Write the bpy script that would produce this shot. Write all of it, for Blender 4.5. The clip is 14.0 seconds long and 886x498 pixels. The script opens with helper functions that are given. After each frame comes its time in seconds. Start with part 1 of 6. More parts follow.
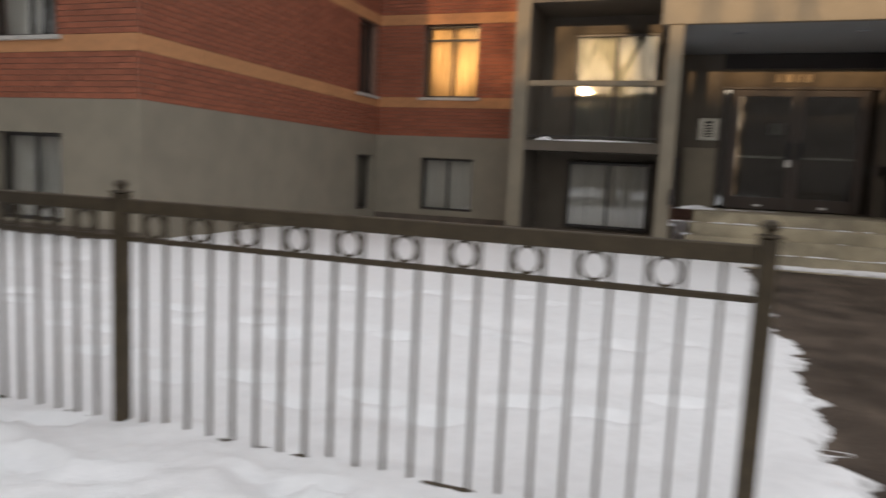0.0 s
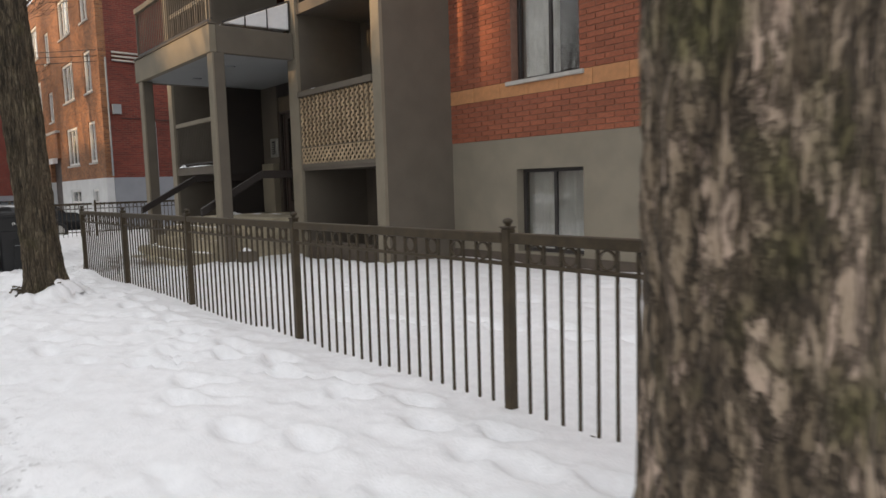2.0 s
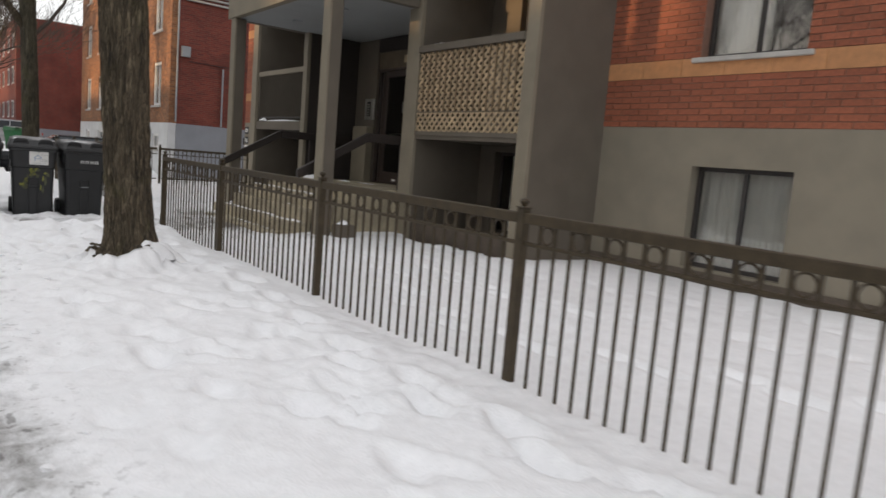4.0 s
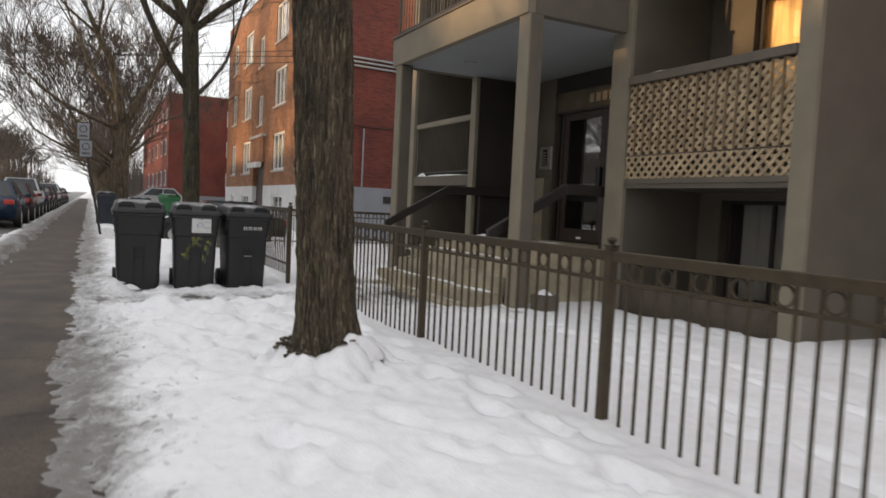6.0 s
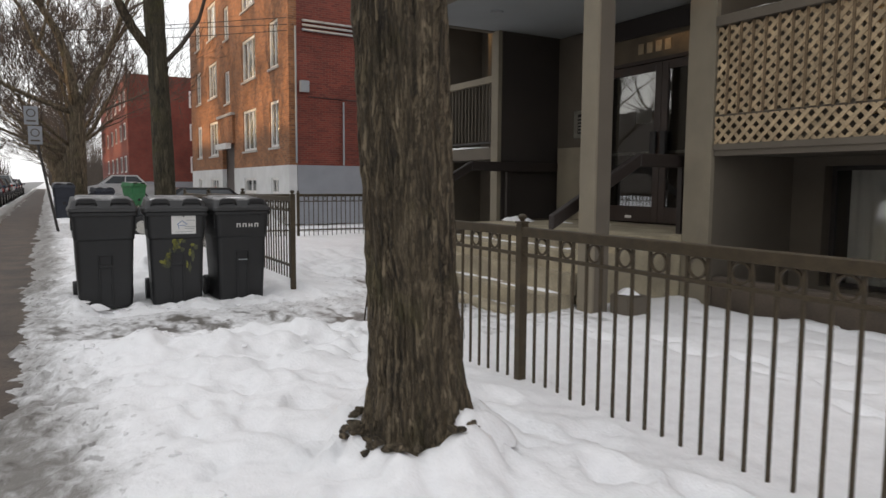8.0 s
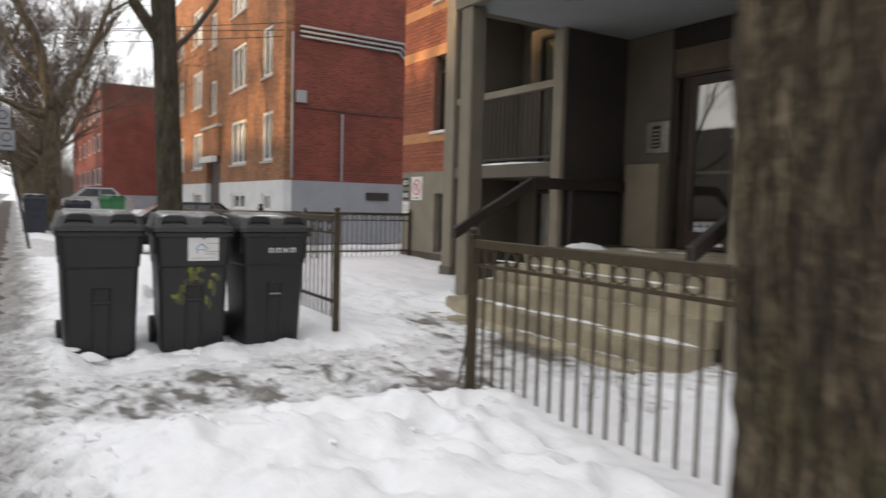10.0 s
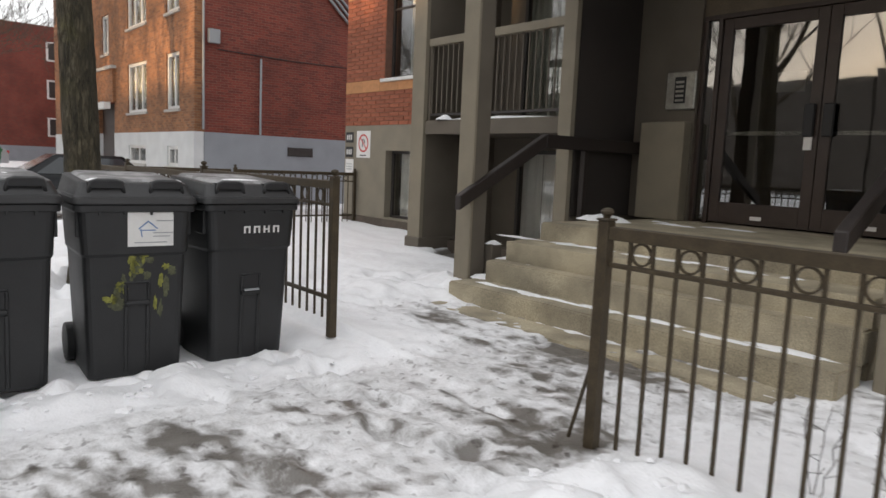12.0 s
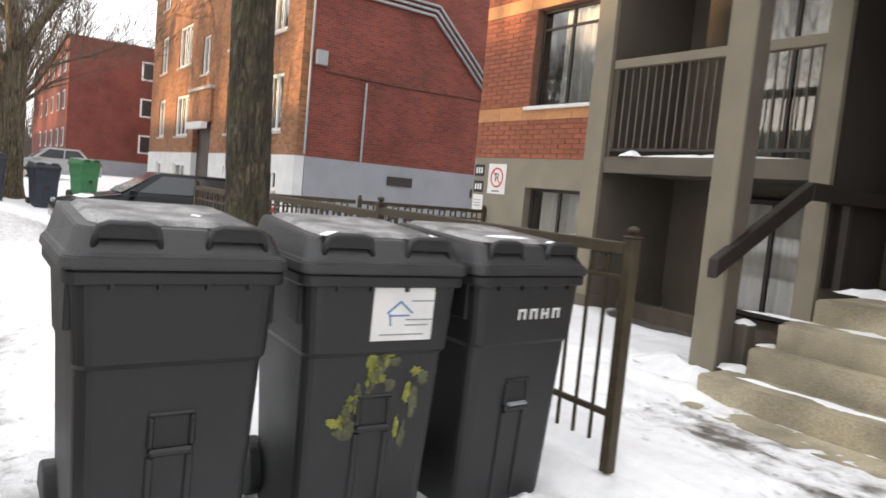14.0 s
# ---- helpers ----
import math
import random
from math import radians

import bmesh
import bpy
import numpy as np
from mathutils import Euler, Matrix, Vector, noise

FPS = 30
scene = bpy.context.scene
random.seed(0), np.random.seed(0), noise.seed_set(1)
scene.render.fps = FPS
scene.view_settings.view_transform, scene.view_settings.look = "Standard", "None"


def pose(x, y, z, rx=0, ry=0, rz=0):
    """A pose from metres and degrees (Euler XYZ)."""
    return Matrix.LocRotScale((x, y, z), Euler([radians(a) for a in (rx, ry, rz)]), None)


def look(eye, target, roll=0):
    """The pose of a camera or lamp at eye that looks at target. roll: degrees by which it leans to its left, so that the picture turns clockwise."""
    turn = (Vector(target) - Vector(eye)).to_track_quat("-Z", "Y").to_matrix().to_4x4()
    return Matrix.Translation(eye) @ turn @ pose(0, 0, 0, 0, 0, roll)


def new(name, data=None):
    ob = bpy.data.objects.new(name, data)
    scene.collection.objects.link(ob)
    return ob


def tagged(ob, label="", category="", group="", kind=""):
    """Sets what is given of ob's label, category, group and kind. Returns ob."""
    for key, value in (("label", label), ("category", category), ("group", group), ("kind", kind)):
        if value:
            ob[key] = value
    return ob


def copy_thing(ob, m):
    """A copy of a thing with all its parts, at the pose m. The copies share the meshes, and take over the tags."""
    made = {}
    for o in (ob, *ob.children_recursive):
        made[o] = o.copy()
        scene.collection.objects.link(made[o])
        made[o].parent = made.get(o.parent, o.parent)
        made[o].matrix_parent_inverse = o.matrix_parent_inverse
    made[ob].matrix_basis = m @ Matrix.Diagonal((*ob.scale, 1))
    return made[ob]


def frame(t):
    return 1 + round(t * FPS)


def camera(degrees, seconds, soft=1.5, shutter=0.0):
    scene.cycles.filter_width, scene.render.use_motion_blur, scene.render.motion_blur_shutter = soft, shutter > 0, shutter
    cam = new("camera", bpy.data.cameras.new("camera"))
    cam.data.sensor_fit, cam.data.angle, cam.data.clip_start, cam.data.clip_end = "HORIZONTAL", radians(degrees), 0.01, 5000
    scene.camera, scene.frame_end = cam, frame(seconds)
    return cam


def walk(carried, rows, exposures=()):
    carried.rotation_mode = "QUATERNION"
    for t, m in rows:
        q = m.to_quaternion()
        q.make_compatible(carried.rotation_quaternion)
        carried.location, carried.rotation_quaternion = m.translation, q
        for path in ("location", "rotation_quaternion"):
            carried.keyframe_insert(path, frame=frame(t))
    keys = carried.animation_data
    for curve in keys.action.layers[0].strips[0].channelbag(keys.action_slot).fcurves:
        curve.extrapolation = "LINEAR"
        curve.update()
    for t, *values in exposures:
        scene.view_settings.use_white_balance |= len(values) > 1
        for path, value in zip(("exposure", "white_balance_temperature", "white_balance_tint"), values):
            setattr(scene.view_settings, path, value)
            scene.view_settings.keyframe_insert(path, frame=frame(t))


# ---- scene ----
cam = camera(65.1, 14.0, shutter=0.5)
EXPOSURE = [(0.0, 0.3), (0.5, 0.22), (2.0, 0.44), (5.5, 0.38), (7.5, 0.41), (10.0, 0.7), (11.5, 0.8), (12.5, 0.68), (13.0, 0.86), (13.5, 1.26), (14.0, 1.36)]
PATH = [
    (0, (-1.326, 0.097, 1.121), (-1.991, 1.97, 0.896), 2.7),
    (0.5, (-1.879, 0.051, 1.135), (-2.953, 1.718, 0.872), 2.6),
    (1, (-2.498, 0.039, 1.113), (-3.918, 1.429, 0.887), -0.1),
    (1.5, (-2.956, -0.172, 1.223), (-4.515, 1.048, 0.939), -1.8),
    (2, (-3.359, -0.228, 1.215), (-4.895, 1.039, 1.025), -1.7),
    (2.2, (-3.588, -0.182, 1.222), (-5.107, 1.102, 1.015), -1.5),
    (4.5, (-6.166, -0.242, 1.168), (-7.771, 0.923, 0.911), 5.9),
    (5, (-6.726, -0.188, 1.194), (-8.409, 0.851, 0.896), 3.8),
    (5.5, (-7.289, -0.178, 1.11), (-9.04, 0.737, 0.806), 5.5),
    (6, (-7.77, -0.214, 1.129), (-9.547, 0.696, 1.013), 2.8),
    (6.5, (-8.298, -0.148, 1.157), (-10.085, 0.743, 1.049), 2.0),
    (7, (-8.835, -0.149, 1.145), (-10.536, 0.895, 1.009), 3.5),
    (7.5, (-9.362, -0.122, 1.173), (-11.089, 0.87, 0.998), 0.7),
    (7.7, (-9.533, -0.104, 1.202), (-11.268, 0.871, 1.01), 0.3),
    (9.8, (-11.395, -0.245, 1.144), (-13.045, 0.88, 1.036), 1.9),
    (10, (-11.664, -0.203, 1.169), (-13.361, 0.848, 1.039), 1.5),
    (10.5, (-12.13, -0.125, 1.209), (-13.883, 0.831, 1.089), 0.5),
    (11, (-12.632, -0.106, 1.19), (-14.215, 1.104, 1.021), 3.3),
    (11.5, (-13.122, -0.099, 1.164), (-14.681, 1.136, 0.961), 2.3),
    (12, (-13.587, -0.1, 1.176), (-15.109, 1.176, 0.934), 2.5),
    (12.5, (-14.048, -0.1, 1.203), (-15.525, 1.228, 0.967), 3.6),
    (13, (-14.575, -0.066, 1.23), (-16.085, 1.239, 1.098), -0.8),
    (13.5, (-15.111, -0.118, 1.206), (-16.724, 1.061, 1.11), 2.7),
    (14, (-15.589, -0.169, 1.189), (-17.224, 0.97, 1.025), 5.3),
]
walk(cam, [(t, look(eye, target, roll)) for t, eye, target, roll in PATH], EXPOSURE)

# ---- light ----
SUN_EL, SUN_AZ = radians(6.5), radians(188.8)
world = bpy.data.worlds.new("sky")
scene.world = world
world.use_nodes = True
wn = world.node_tree.nodes
sky = wn.new("ShaderNodeTexSky")
sky.sky_type, sky.sun_disc = "NISHITA", False
sky.sun_elevation, sky.sun_rotation = SUN_EL, SUN_AZ
sky.air_density, sky.dust_density, sky.ozone_density = 1.0, 3.0, 1.0
wn["Background"].inputs["Strength"].default_value = 0.12
veil = wn.new("ShaderNodeMix")
veil.data_type = "RGBA"
veil.inputs[0].default_value = 0.8
cl = wn.new("ShaderNodeTexNoise")
cl.inputs["Scale"].default_value, cl.inputs["Detail"].default_value = 3.5, 7
cr = wn.new("ShaderNodeValToRGB")
cr.color_ramp.elements[0].position, cr.color_ramp.elements[1].position = 0.3, 0.7
cr.color_ramp.elements[0].color, cr.color_ramp.elements[1].color = (0.57, 0.565, 0.59, 1), (0.975, 0.985, 0.983, 1)
gain = wn.new("ShaderNodeVectorMath")
gain.operation = "SCALE"
gain.inputs["Scale"].default_value = 11.0
wl = world.node_tree.links
wl.new(cl.outputs[0], cr.inputs[0])
wl.new(cr.outputs[0], gain.inputs[0])
wl.new(sky.outputs[0], veil.inputs[6])
wl.new(gain.outputs[0], veil.inputs[7])
wl.new(veil.outputs[2], wn["Background"].inputs["Color"])
sun = new("sun", bpy.data.lights.new("sun", "SUN"))
sun.data.energy, sun.data.angle, sun.data.color = 3.0, radians(0.8), (1.0, 0.64, 0.33)
toward = Vector((math.sin(SUN_AZ) * math.cos(SUN_EL), math.cos(SUN_AZ) * math.cos(SUN_EL), math.sin(SUN_EL)))
sun.matrix_world = look(toward * 60, (0, 0, 0))


# ---- materials ----
def material(name, color, rough=0.7, metal=0.0, var=0.25, scale=8.0, bump=0.15, fine=90.0, color2=None, rand=0.0, stretch=(1, 1, 1), dist=0.01, spec=0.5, island=0.0):
    """A surface with broad stains, fine grain and a little relief."""
    m = bpy.data.materials.new(name)
    m.use_nodes = True
    n, l = m.node_tree.nodes, m.node_tree.links
    b = n["Principled BSDF"]
    b.inputs["Roughness"].default_value, b.inputs["Metallic"].default_value = rough, metal
    b.inputs["Specular IOR Level"].default_value = spec
    tc = n.new("ShaderNodeTexCoord")
    mp = n.new("ShaderNodeMapping")
    mp.inputs["Scale"].default_value = stretch
    l.new(tc.outputs["Object"], mp.inputs[0])
    n1 = n.new("ShaderNodeTexNoise")
    n1.inputs["Scale"].default_value, n1.inputs["Detail"].default_value = scale, 6
    n2 = n.new("ShaderNodeTexNoise")
    n2.inputs["Scale"].default_value, n2.inputs["Detail"].default_value = fine, 4
    l.new(mp.outputs[0], n1.inputs["Vector"])
    l.new(mp.outputs[0], n2.inputs["Vector"])
    c2 = color2 or tuple(c * (1 - var) for c in color)
    r1 = n.new("ShaderNodeValToRGB")
    r1.color_ramp.elements[0].position, r1.color_ramp.elements[1].position = 0.36, 0.64
    r1.color_ramp.elements[0].color, r1.color_ramp.elements[1].color = (*c2, 1), (*color, 1)
    l.new(n1.outputs[0], r1.inputs[0])
    mx = n.new("ShaderNodeMix")
    mx.data_type, mx.blend_type = "RGBA", "OVERLAY"
    mx.inputs[0].default_value = min(1, var * 1.2)
    l.new(r1.outputs[0], mx.inputs[6])
    l.new(n2.outputs[0], mx.inputs[7])
    out = mx.outputs[2]
    if rand or island:
        hs = n.new("ShaderNodeHueSaturation")
        src = n.new("ShaderNodeObjectInfo") if rand else n.new("ShaderNodeNewGeometry")
        k = rand or island
        mr = n.new("ShaderNodeMapRange")
        mr.inputs[3].default_value, mr.inputs[4].default_value = 1 - k, 1 + k
        l.new(src.outputs["Random" if rand else "Random Per Island"], mr.inputs[0])
        l.new(mr.outputs[0], hs.inputs["Value"])
        l.new(out, hs.inputs["Color"])
        out = hs.outputs[0]
    l.new(out, b.inputs["Base Color"])
    if bump:
        bp = n.new("ShaderNodeBump")
        bp.inputs["Strength"].default_value, bp.inputs["Distance"].default_value = bump, dist
        ad = n.new("ShaderNodeMath")
        l.new(n1.outputs[0], ad.inputs[0])
        l.new(n2.outputs[0], ad.inputs[1])
        l.new(ad.outputs[0], bp.inputs["Height"])
        l.new(bp.outputs[0], b.inputs["Normal"])
    rr = n.new("ShaderNodeMapRange")
    rr.inputs[3].default_value, rr.inputs[4].default_value = max(0, rough - 0.12), min(1, rough + 0.1)
    l.new(n1.outputs[0], rr.inputs[0])
    l.new(rr.outputs[0], b.inputs["Roughness"])
    return m


def far_brick(name, c1, c2, mortar, w=0.235, h=0.076):
    """Brickwork for walls that stay far off."""
    m = material(name, c1, 0.85, var=0.3, scale=0.7)
    n, l = m.node_tree.nodes, m.node_tree.links
    b = n["Principled BSDF"]
    tc = n.new("ShaderNodeTexCoord")
    sep = n.new("ShaderNodeSeparateXYZ")
    l.new(tc.outputs["Object"], sep.inputs[0])
    ad = n.new("ShaderNodeMath")
    l.new(sep.outputs[0], ad.inputs[0])
    l.new(sep.outputs[1], ad.inputs[1])
    cb = n.new("ShaderNodeCombineXYZ")
    l.new(ad.outputs[0], cb.inputs[0])
    l.new(sep.outputs[2], cb.inputs[1])
    bt = n.new("ShaderNodeTexBrick")
    bt.inputs["Scale"].default_value = 1.0
    bt.inputs["Brick Width"].default_value, bt.inputs["Row Height"].default_value = w, h
    bt.inputs["Mortar Size"].default_value = 0.006
    bt.inputs["Color1"].default_value, bt.inputs["Color2"].default_value, bt.inputs["Mortar"].default_value = (*c1, 1), (*c2, 1), (*mortar, 1)
    l.new(cb.outputs[0], bt.inputs["Vector"])
    ns = n.new("ShaderNodeTexNoise")
    ns.inputs["Scale"].default_value, ns.inputs["Detail"].default_value = 0.8, 8
    l.new(tc.outputs["Object"], ns.inputs["Vector"])
    mx = n.new("ShaderNodeMix")
    mx.data_type, mx.blend_type = "RGBA", "OVERLAY"
    mx.inputs[0].default_value = 0.55
    l.new(bt.outputs[0], mx.inputs[6])
    l.new(ns.outputs[0], mx.inputs[7])
    l.new(mx.outputs[2], b.inputs["Base Color"])
    bp = n.new("ShaderNodeBump")
    bp.inputs["Strength"].default_value, bp.inputs["Distance"].default_value, bp.invert = 0.5, 0.01, True
    l.new(bt.outputs["Fac"], bp.inputs["Height"])
    l.new(bp.outputs[0], b.inputs["Normal"])
    return m


def glass_material(name, tint, rough=0.02, ior=1.7):
    m = bpy.data.materials.new(name)
    m.use_nodes = True
    n, l = m.node_tree.nodes, m.node_tree.links
    b = n["Principled BSDF"]
    b.inputs["Base Color"].default_value = (*tint, 1)
    b.inputs["Roughness"].default_value = rough
    b.inputs["Transmission Weight"].default_value = 1.0
    b.inputs["IOR"].default_value = ior
    ns = n.new("ShaderNodeTexNoise")
    ns.inputs["Scale"].default_value = 1.3
    tc = n.new("ShaderNodeTexCoord")
    l.new(tc.outputs["Object"], ns.inputs["Vector"])
    bp = n.new("ShaderNodeBump")
    bp.inputs["Strength"].default_value, bp.inputs["Distance"].default_value = 0.06, 0.02
    l.new(ns.outputs[0], bp.inputs["Height"])
    l.new(bp.outputs[0], b.inputs["Normal"])
    return m




def worn_snow():
    """White snow that turns to grey slush where it was walked on."""
    m = material("snow", (0.87, 0.87, 0.885), 0.62, var=0.05, scale=16, bump=0.28, fine=70, dist=0.012)
    n, l = m.node_tree.nodes, m.node_tree.links
    b = n["Principled BSDF"]
    src = b.inputs["Base Color"].links[0].from_socket
    at = n.new("ShaderNodeAttribute")
    at.attribute_name = "worn"
    tc = n.new("ShaderNodeTexCoord")
    ns = n.new("ShaderNodeTexNoise")
    ns.inputs["Scale"].default_value, ns.inputs["Detail"].default_value, ns.inputs["Roughness"].default_value = 9.0, 10, 0.72
    l.new(tc.outputs["Object"], ns.inputs["Vector"])
    ad = n.new("ShaderNodeMath")
    ad.operation = "ADD"
    l.new(at.outputs["Fac"], ad.inputs[0])
    l.new(ns.outputs[0], ad.inputs[1])
    rp = n.new("ShaderNodeValToRGB")
    e = rp.color_ramp.elements
    e[0].position, e[0].color = 0.53, (0, 0, 0, 1)
    e[1].position, e[1].color = 0.88, (1, 1, 1, 1)
    mid = e.new(0.67)
    mid.color = (0.27, 0.27, 0.27, 1)
    hal = n.new("ShaderNodeMath")
    hal.operation = "MULTIPLY"
    hal.inputs[1].default_value = 0.66
    l.new(ad.outputs[0], hal.inputs[0])
    l.new(hal.outputs[0], rp.inputs[0])
    mx = n.new("ShaderNodeMix")
    mx.data_type = "RGBA"
    l.new(rp.outputs[0], mx.inputs[0])
    l.new(src, mx.inputs[6])
    mx.inputs[7].default_value = (0.155, 0.142, 0.128, 1)
    # dark specks of grit in the slush
    gr = n.new("ShaderNodeTexNoise")
    gr.inputs["Scale"].default_value, gr.inputs["Detail"].default_value = 15.0, 4
    l.new(tc.outputs["Object"], gr.inputs["Vector"])
    gm = n.new("ShaderNodeMapRange")
    gm.inputs[1].default_value, gm.inputs[2].default_value = 0.60, 0.67
    l.new(gr.outputs[0], gm.inputs[0])
    gf = n.new("ShaderNodeMath")
    gf.operation, gf.use_clamp = "MULTIPLY", True
    l.new(gm.outputs[0], gf.inputs[0])
    l.new(at.outputs["Fac"], gf.inputs[1])
    mg = n.new("ShaderNodeMix")
    mg.data_type = "RGBA"
    l.new(gf.outputs[0], mg.inputs[0])
    l.new(mx.outputs[2], mg.inputs[6])
    mg.inputs[7].default_value = (0.06, 0.048, 0.04, 1)
    l.new(mg.outputs[2], b.inputs["Base Color"])
    rr = n.new("ShaderNodeMapRange")
    rr.inputs[3].default_value, rr.inputs[4].default_value = 0.6, 0.33
    l.new(rp.outputs[0], rr.inputs[0])
    l.new(rr.outputs[0], b.inputs["Roughness"])
    return m


def bark_material(name, tones, stretch, scale, moss=0.0, flake=0.15, crack=0.45):
    """Bark in patches of several tones, drawn out up the trunk."""
    m = material(name, tones[1], 0.95, var=0.3, scale=scale, bump=0.9, fine=scale * 6, stretch=stretch, dist=0.015)
    n, l = m.node_tree.nodes, m.node_tree.links
    b = n["Principled BSDF"]
    tc = n.new("ShaderNodeTexCoord")
    mp = n.new("ShaderNodeMapping")
    mp.inputs["Scale"].default_value = stretch
    l.new(tc.outputs["Object"], mp.inputs[0])
    a, c = n.new("ShaderNodeTexNoise"), n.new("ShaderNodeTexNoise")
    a.inputs["Scale"].default_value, a.inputs["Detail"].default_value, a.inputs["Roughness"].default_value, a.inputs["Distortion"].default_value = scale, 9, 0.72, 0.4
    c.inputs["Scale"].default_value, c.inputs["Detail"].default_value = scale * 0.35, 5
    l.new(mp.outputs[0], a.inputs["Vector"])
    l.new(tc.outputs["Object"], c.inputs["Vector"])
    rp = n.new("ShaderNodeValToRGB")
    e = rp.color_ramp.elements
    e[0].position, e[0].color = 0.36, (*tones[0], 1)
    e[1].position, e[1].color = 0.68, (*tones[3], 1)
    for pos, col in ((0.46, tones[1]), (0.56, tones[2])):
        q = e.new(pos)
        q.color = (*col, 1)
    cell = n.new("ShaderNodeTexVoronoi")
    cell.inputs["Scale"].default_value = scale * 3.0
    sep = n.new("ShaderNodeSeparateColor")
    blend = n.new("ShaderNodeMix")
    blend.inputs[0].default_value = flake
    l.new(cell.outputs["Color"], sep.inputs[0])
    l.new(a.outputs[0], blend.inputs[2])
    l.new(sep.outputs[0], blend.inputs[3])
    l.new(blend.outputs[0], rp.inputs[0])
    mx = n.new("ShaderNodeMix")
    mx.data_type = "RGBA"
    ms = n.new("ShaderNodeValToRGB")
    ms.color_ramp.elements[0].position, ms.color_ramp.elements[1].position = 0.55, 0.7
    ms.color_ramp.elements[1].color = (moss, moss, moss, 1)
    l.new(c.outputs[0], ms.inputs[0])
    l.new(ms.outputs[0], mx.inputs[0])
    l.new(rp.outputs[0], mx.inputs[6])
    mx.inputs[7].default_value = (0.135, 0.125, 0.048, 1)
    vo = n.new("ShaderNodeTexVoronoi")
    vo.feature = "DISTANCE_TO_EDGE"
    vo.inputs["Scale"].default_value = scale * 3.0
    wob = n.new("ShaderNodeVectorMath")
    wob.operation = "MULTIPLY_ADD"
    wob.inputs[1].default_value = (0.22, 0.22, 0.3)
    l.new(a.outputs["Color"], wob.inputs[0])
    l.new(mp.outputs[0], wob.inputs[2])
    l.new(wob.outputs[0], vo.inputs["Vector"])
    l.new(wob.outputs[0], cell.inputs["Vector"])
    ck = n.new("ShaderNodeValToRGB")
    ck.color_ramp.elements[0].position, ck.color_ramp.elements[1].position = 0.02, 0.16
    ck.color_ramp.elements[0].color = (0.22, 0.2, 0.18, 1)
    l.new(vo.outputs["Distance"], ck.inputs[0])
    mu = n.new("ShaderNodeMix")
    mu.data_type, mu.blend_type = "RGBA", "MULTIPLY"
    mu.inputs[0].default_value = crack
    l.new(mx.outputs[2], mu.inputs[6])
    l.new(ck.outputs[0], mu.inputs[7])
    l.new(mu.outputs[2], b.inputs["Base Color"])
    bp2 = n.new("ShaderNodeBump")
    bp2.inputs["Strength"].default_value, bp2.inputs["Distance"].default_value = 0.8, 0.02
    l.new(ck.outputs[0], bp2.inputs["Height"])
    l.new(b.inputs["Normal"].links[0].from_socket, bp2.inputs["Normal"])
    l.new(bp2.outputs[0], b.inputs["Normal"])
    return m


SLUSH = material("dirty_ice", (0.62, 0.61, 0.60), 0.35, var=0.6, scale=3.5, bump=0.4, fine=30, color2=(0.16, 0.14, 0.125), dist=0.015)
WET = material("wet_pavement", (0.105, 0.080, 0.062), 0.6, var=0.6, scale=2.2, bump=0.35, fine=60, color2=(0.042, 0.031, 0.024), spec=0.2)
ASPHALT = material("asphalt", (0.10, 0.095, 0.09), 0.5, var=0.4, scale=1.2, bump=0.2, fine=80)
RED = material("red_brick", (0.315, 0.098, 0.051), 0.85, var=0.3, scale=30, bump=0.3, fine=160, rand=0.16, dist=0.004)
REDS = material("red_brick_work", (0.315, 0.098, 0.051), 0.85, var=0.3, scale=30, bump=0.3, fine=160, island=0.16, dist=0.004)
TAN = material("tan_block", (0.50, 0.24, 0.105), 0.85, var=0.18, scale=12, bump=0.25, fine=150, rand=0.08, dist=0.004)
MORTAR = material("mortar", (0.25, 0.14, 0.10), 0.95, var=0.2, scale=10, bump=0.4)
SNOW = worn_snow()
GREYCURT = material("grey_green_curtain", (0.26, 0.27, 0.225), 0.9, var=0.3, scale=3, bump=0.2, stretch=(6, 6, 0.4))
DULLCURT = material("dull_white_curtain", (0.42, 0.42, 0.38), 0.9, var=0.25, scale=3, bump=0.2, stretch=(6, 6, 0.4))
STUCCO = material("grey_stucco", (0.24, 0.212, 0.163), 0.9, var=0.14, scale=2.2, bump=0.35, fine=220, dist=0.004)
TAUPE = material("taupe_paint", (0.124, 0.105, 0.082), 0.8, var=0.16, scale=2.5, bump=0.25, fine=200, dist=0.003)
# the lighter taupe puts the light on front faces into colour
TAUPE_LIT = material("lit_taupe_paint", (0.222, 0.192, 0.141), 0.75, var=0.14, scale=3.0, bump=0.2, fine=150, dist=0.003)
SOFFIT = material("painted_soffit", (0.30, 0.315, 0.325), 0.7, var=0.08, scale=2.0, bump=0.1)
CONCRETE = material("stair_concrete", (0.43, 0.373, 0.262), 0.85, var=0.6, scale=2.4, bump=0.4, fine=120, color2=(0.235, 0.203, 0.145), dist=0.006)
FENCE = material("bronze_fence_paint", (0.064, 0.048, 0.028), 0.55, spec=0.3, var=0.3, scale=14, bump=0.1, fine=120)
BROWN = material("dark_brown_wood", (0.021, 0.014, 0.0115), 0.55, var=0.3, scale=6, bump=0.2, stretch=(1, 8, 8))
FRAME = material("dark_window_frame", (0.035, 0.03, 0.028), 0.45, var=0.2)
# dark tone for the shade inside the entrance recess
RECESS = material("recess_shade_brown", (0.034, 0.027, 0.023), 0.85, var=0.25, scale=2.0, bump=0.25, fine=180, dist=0.003)
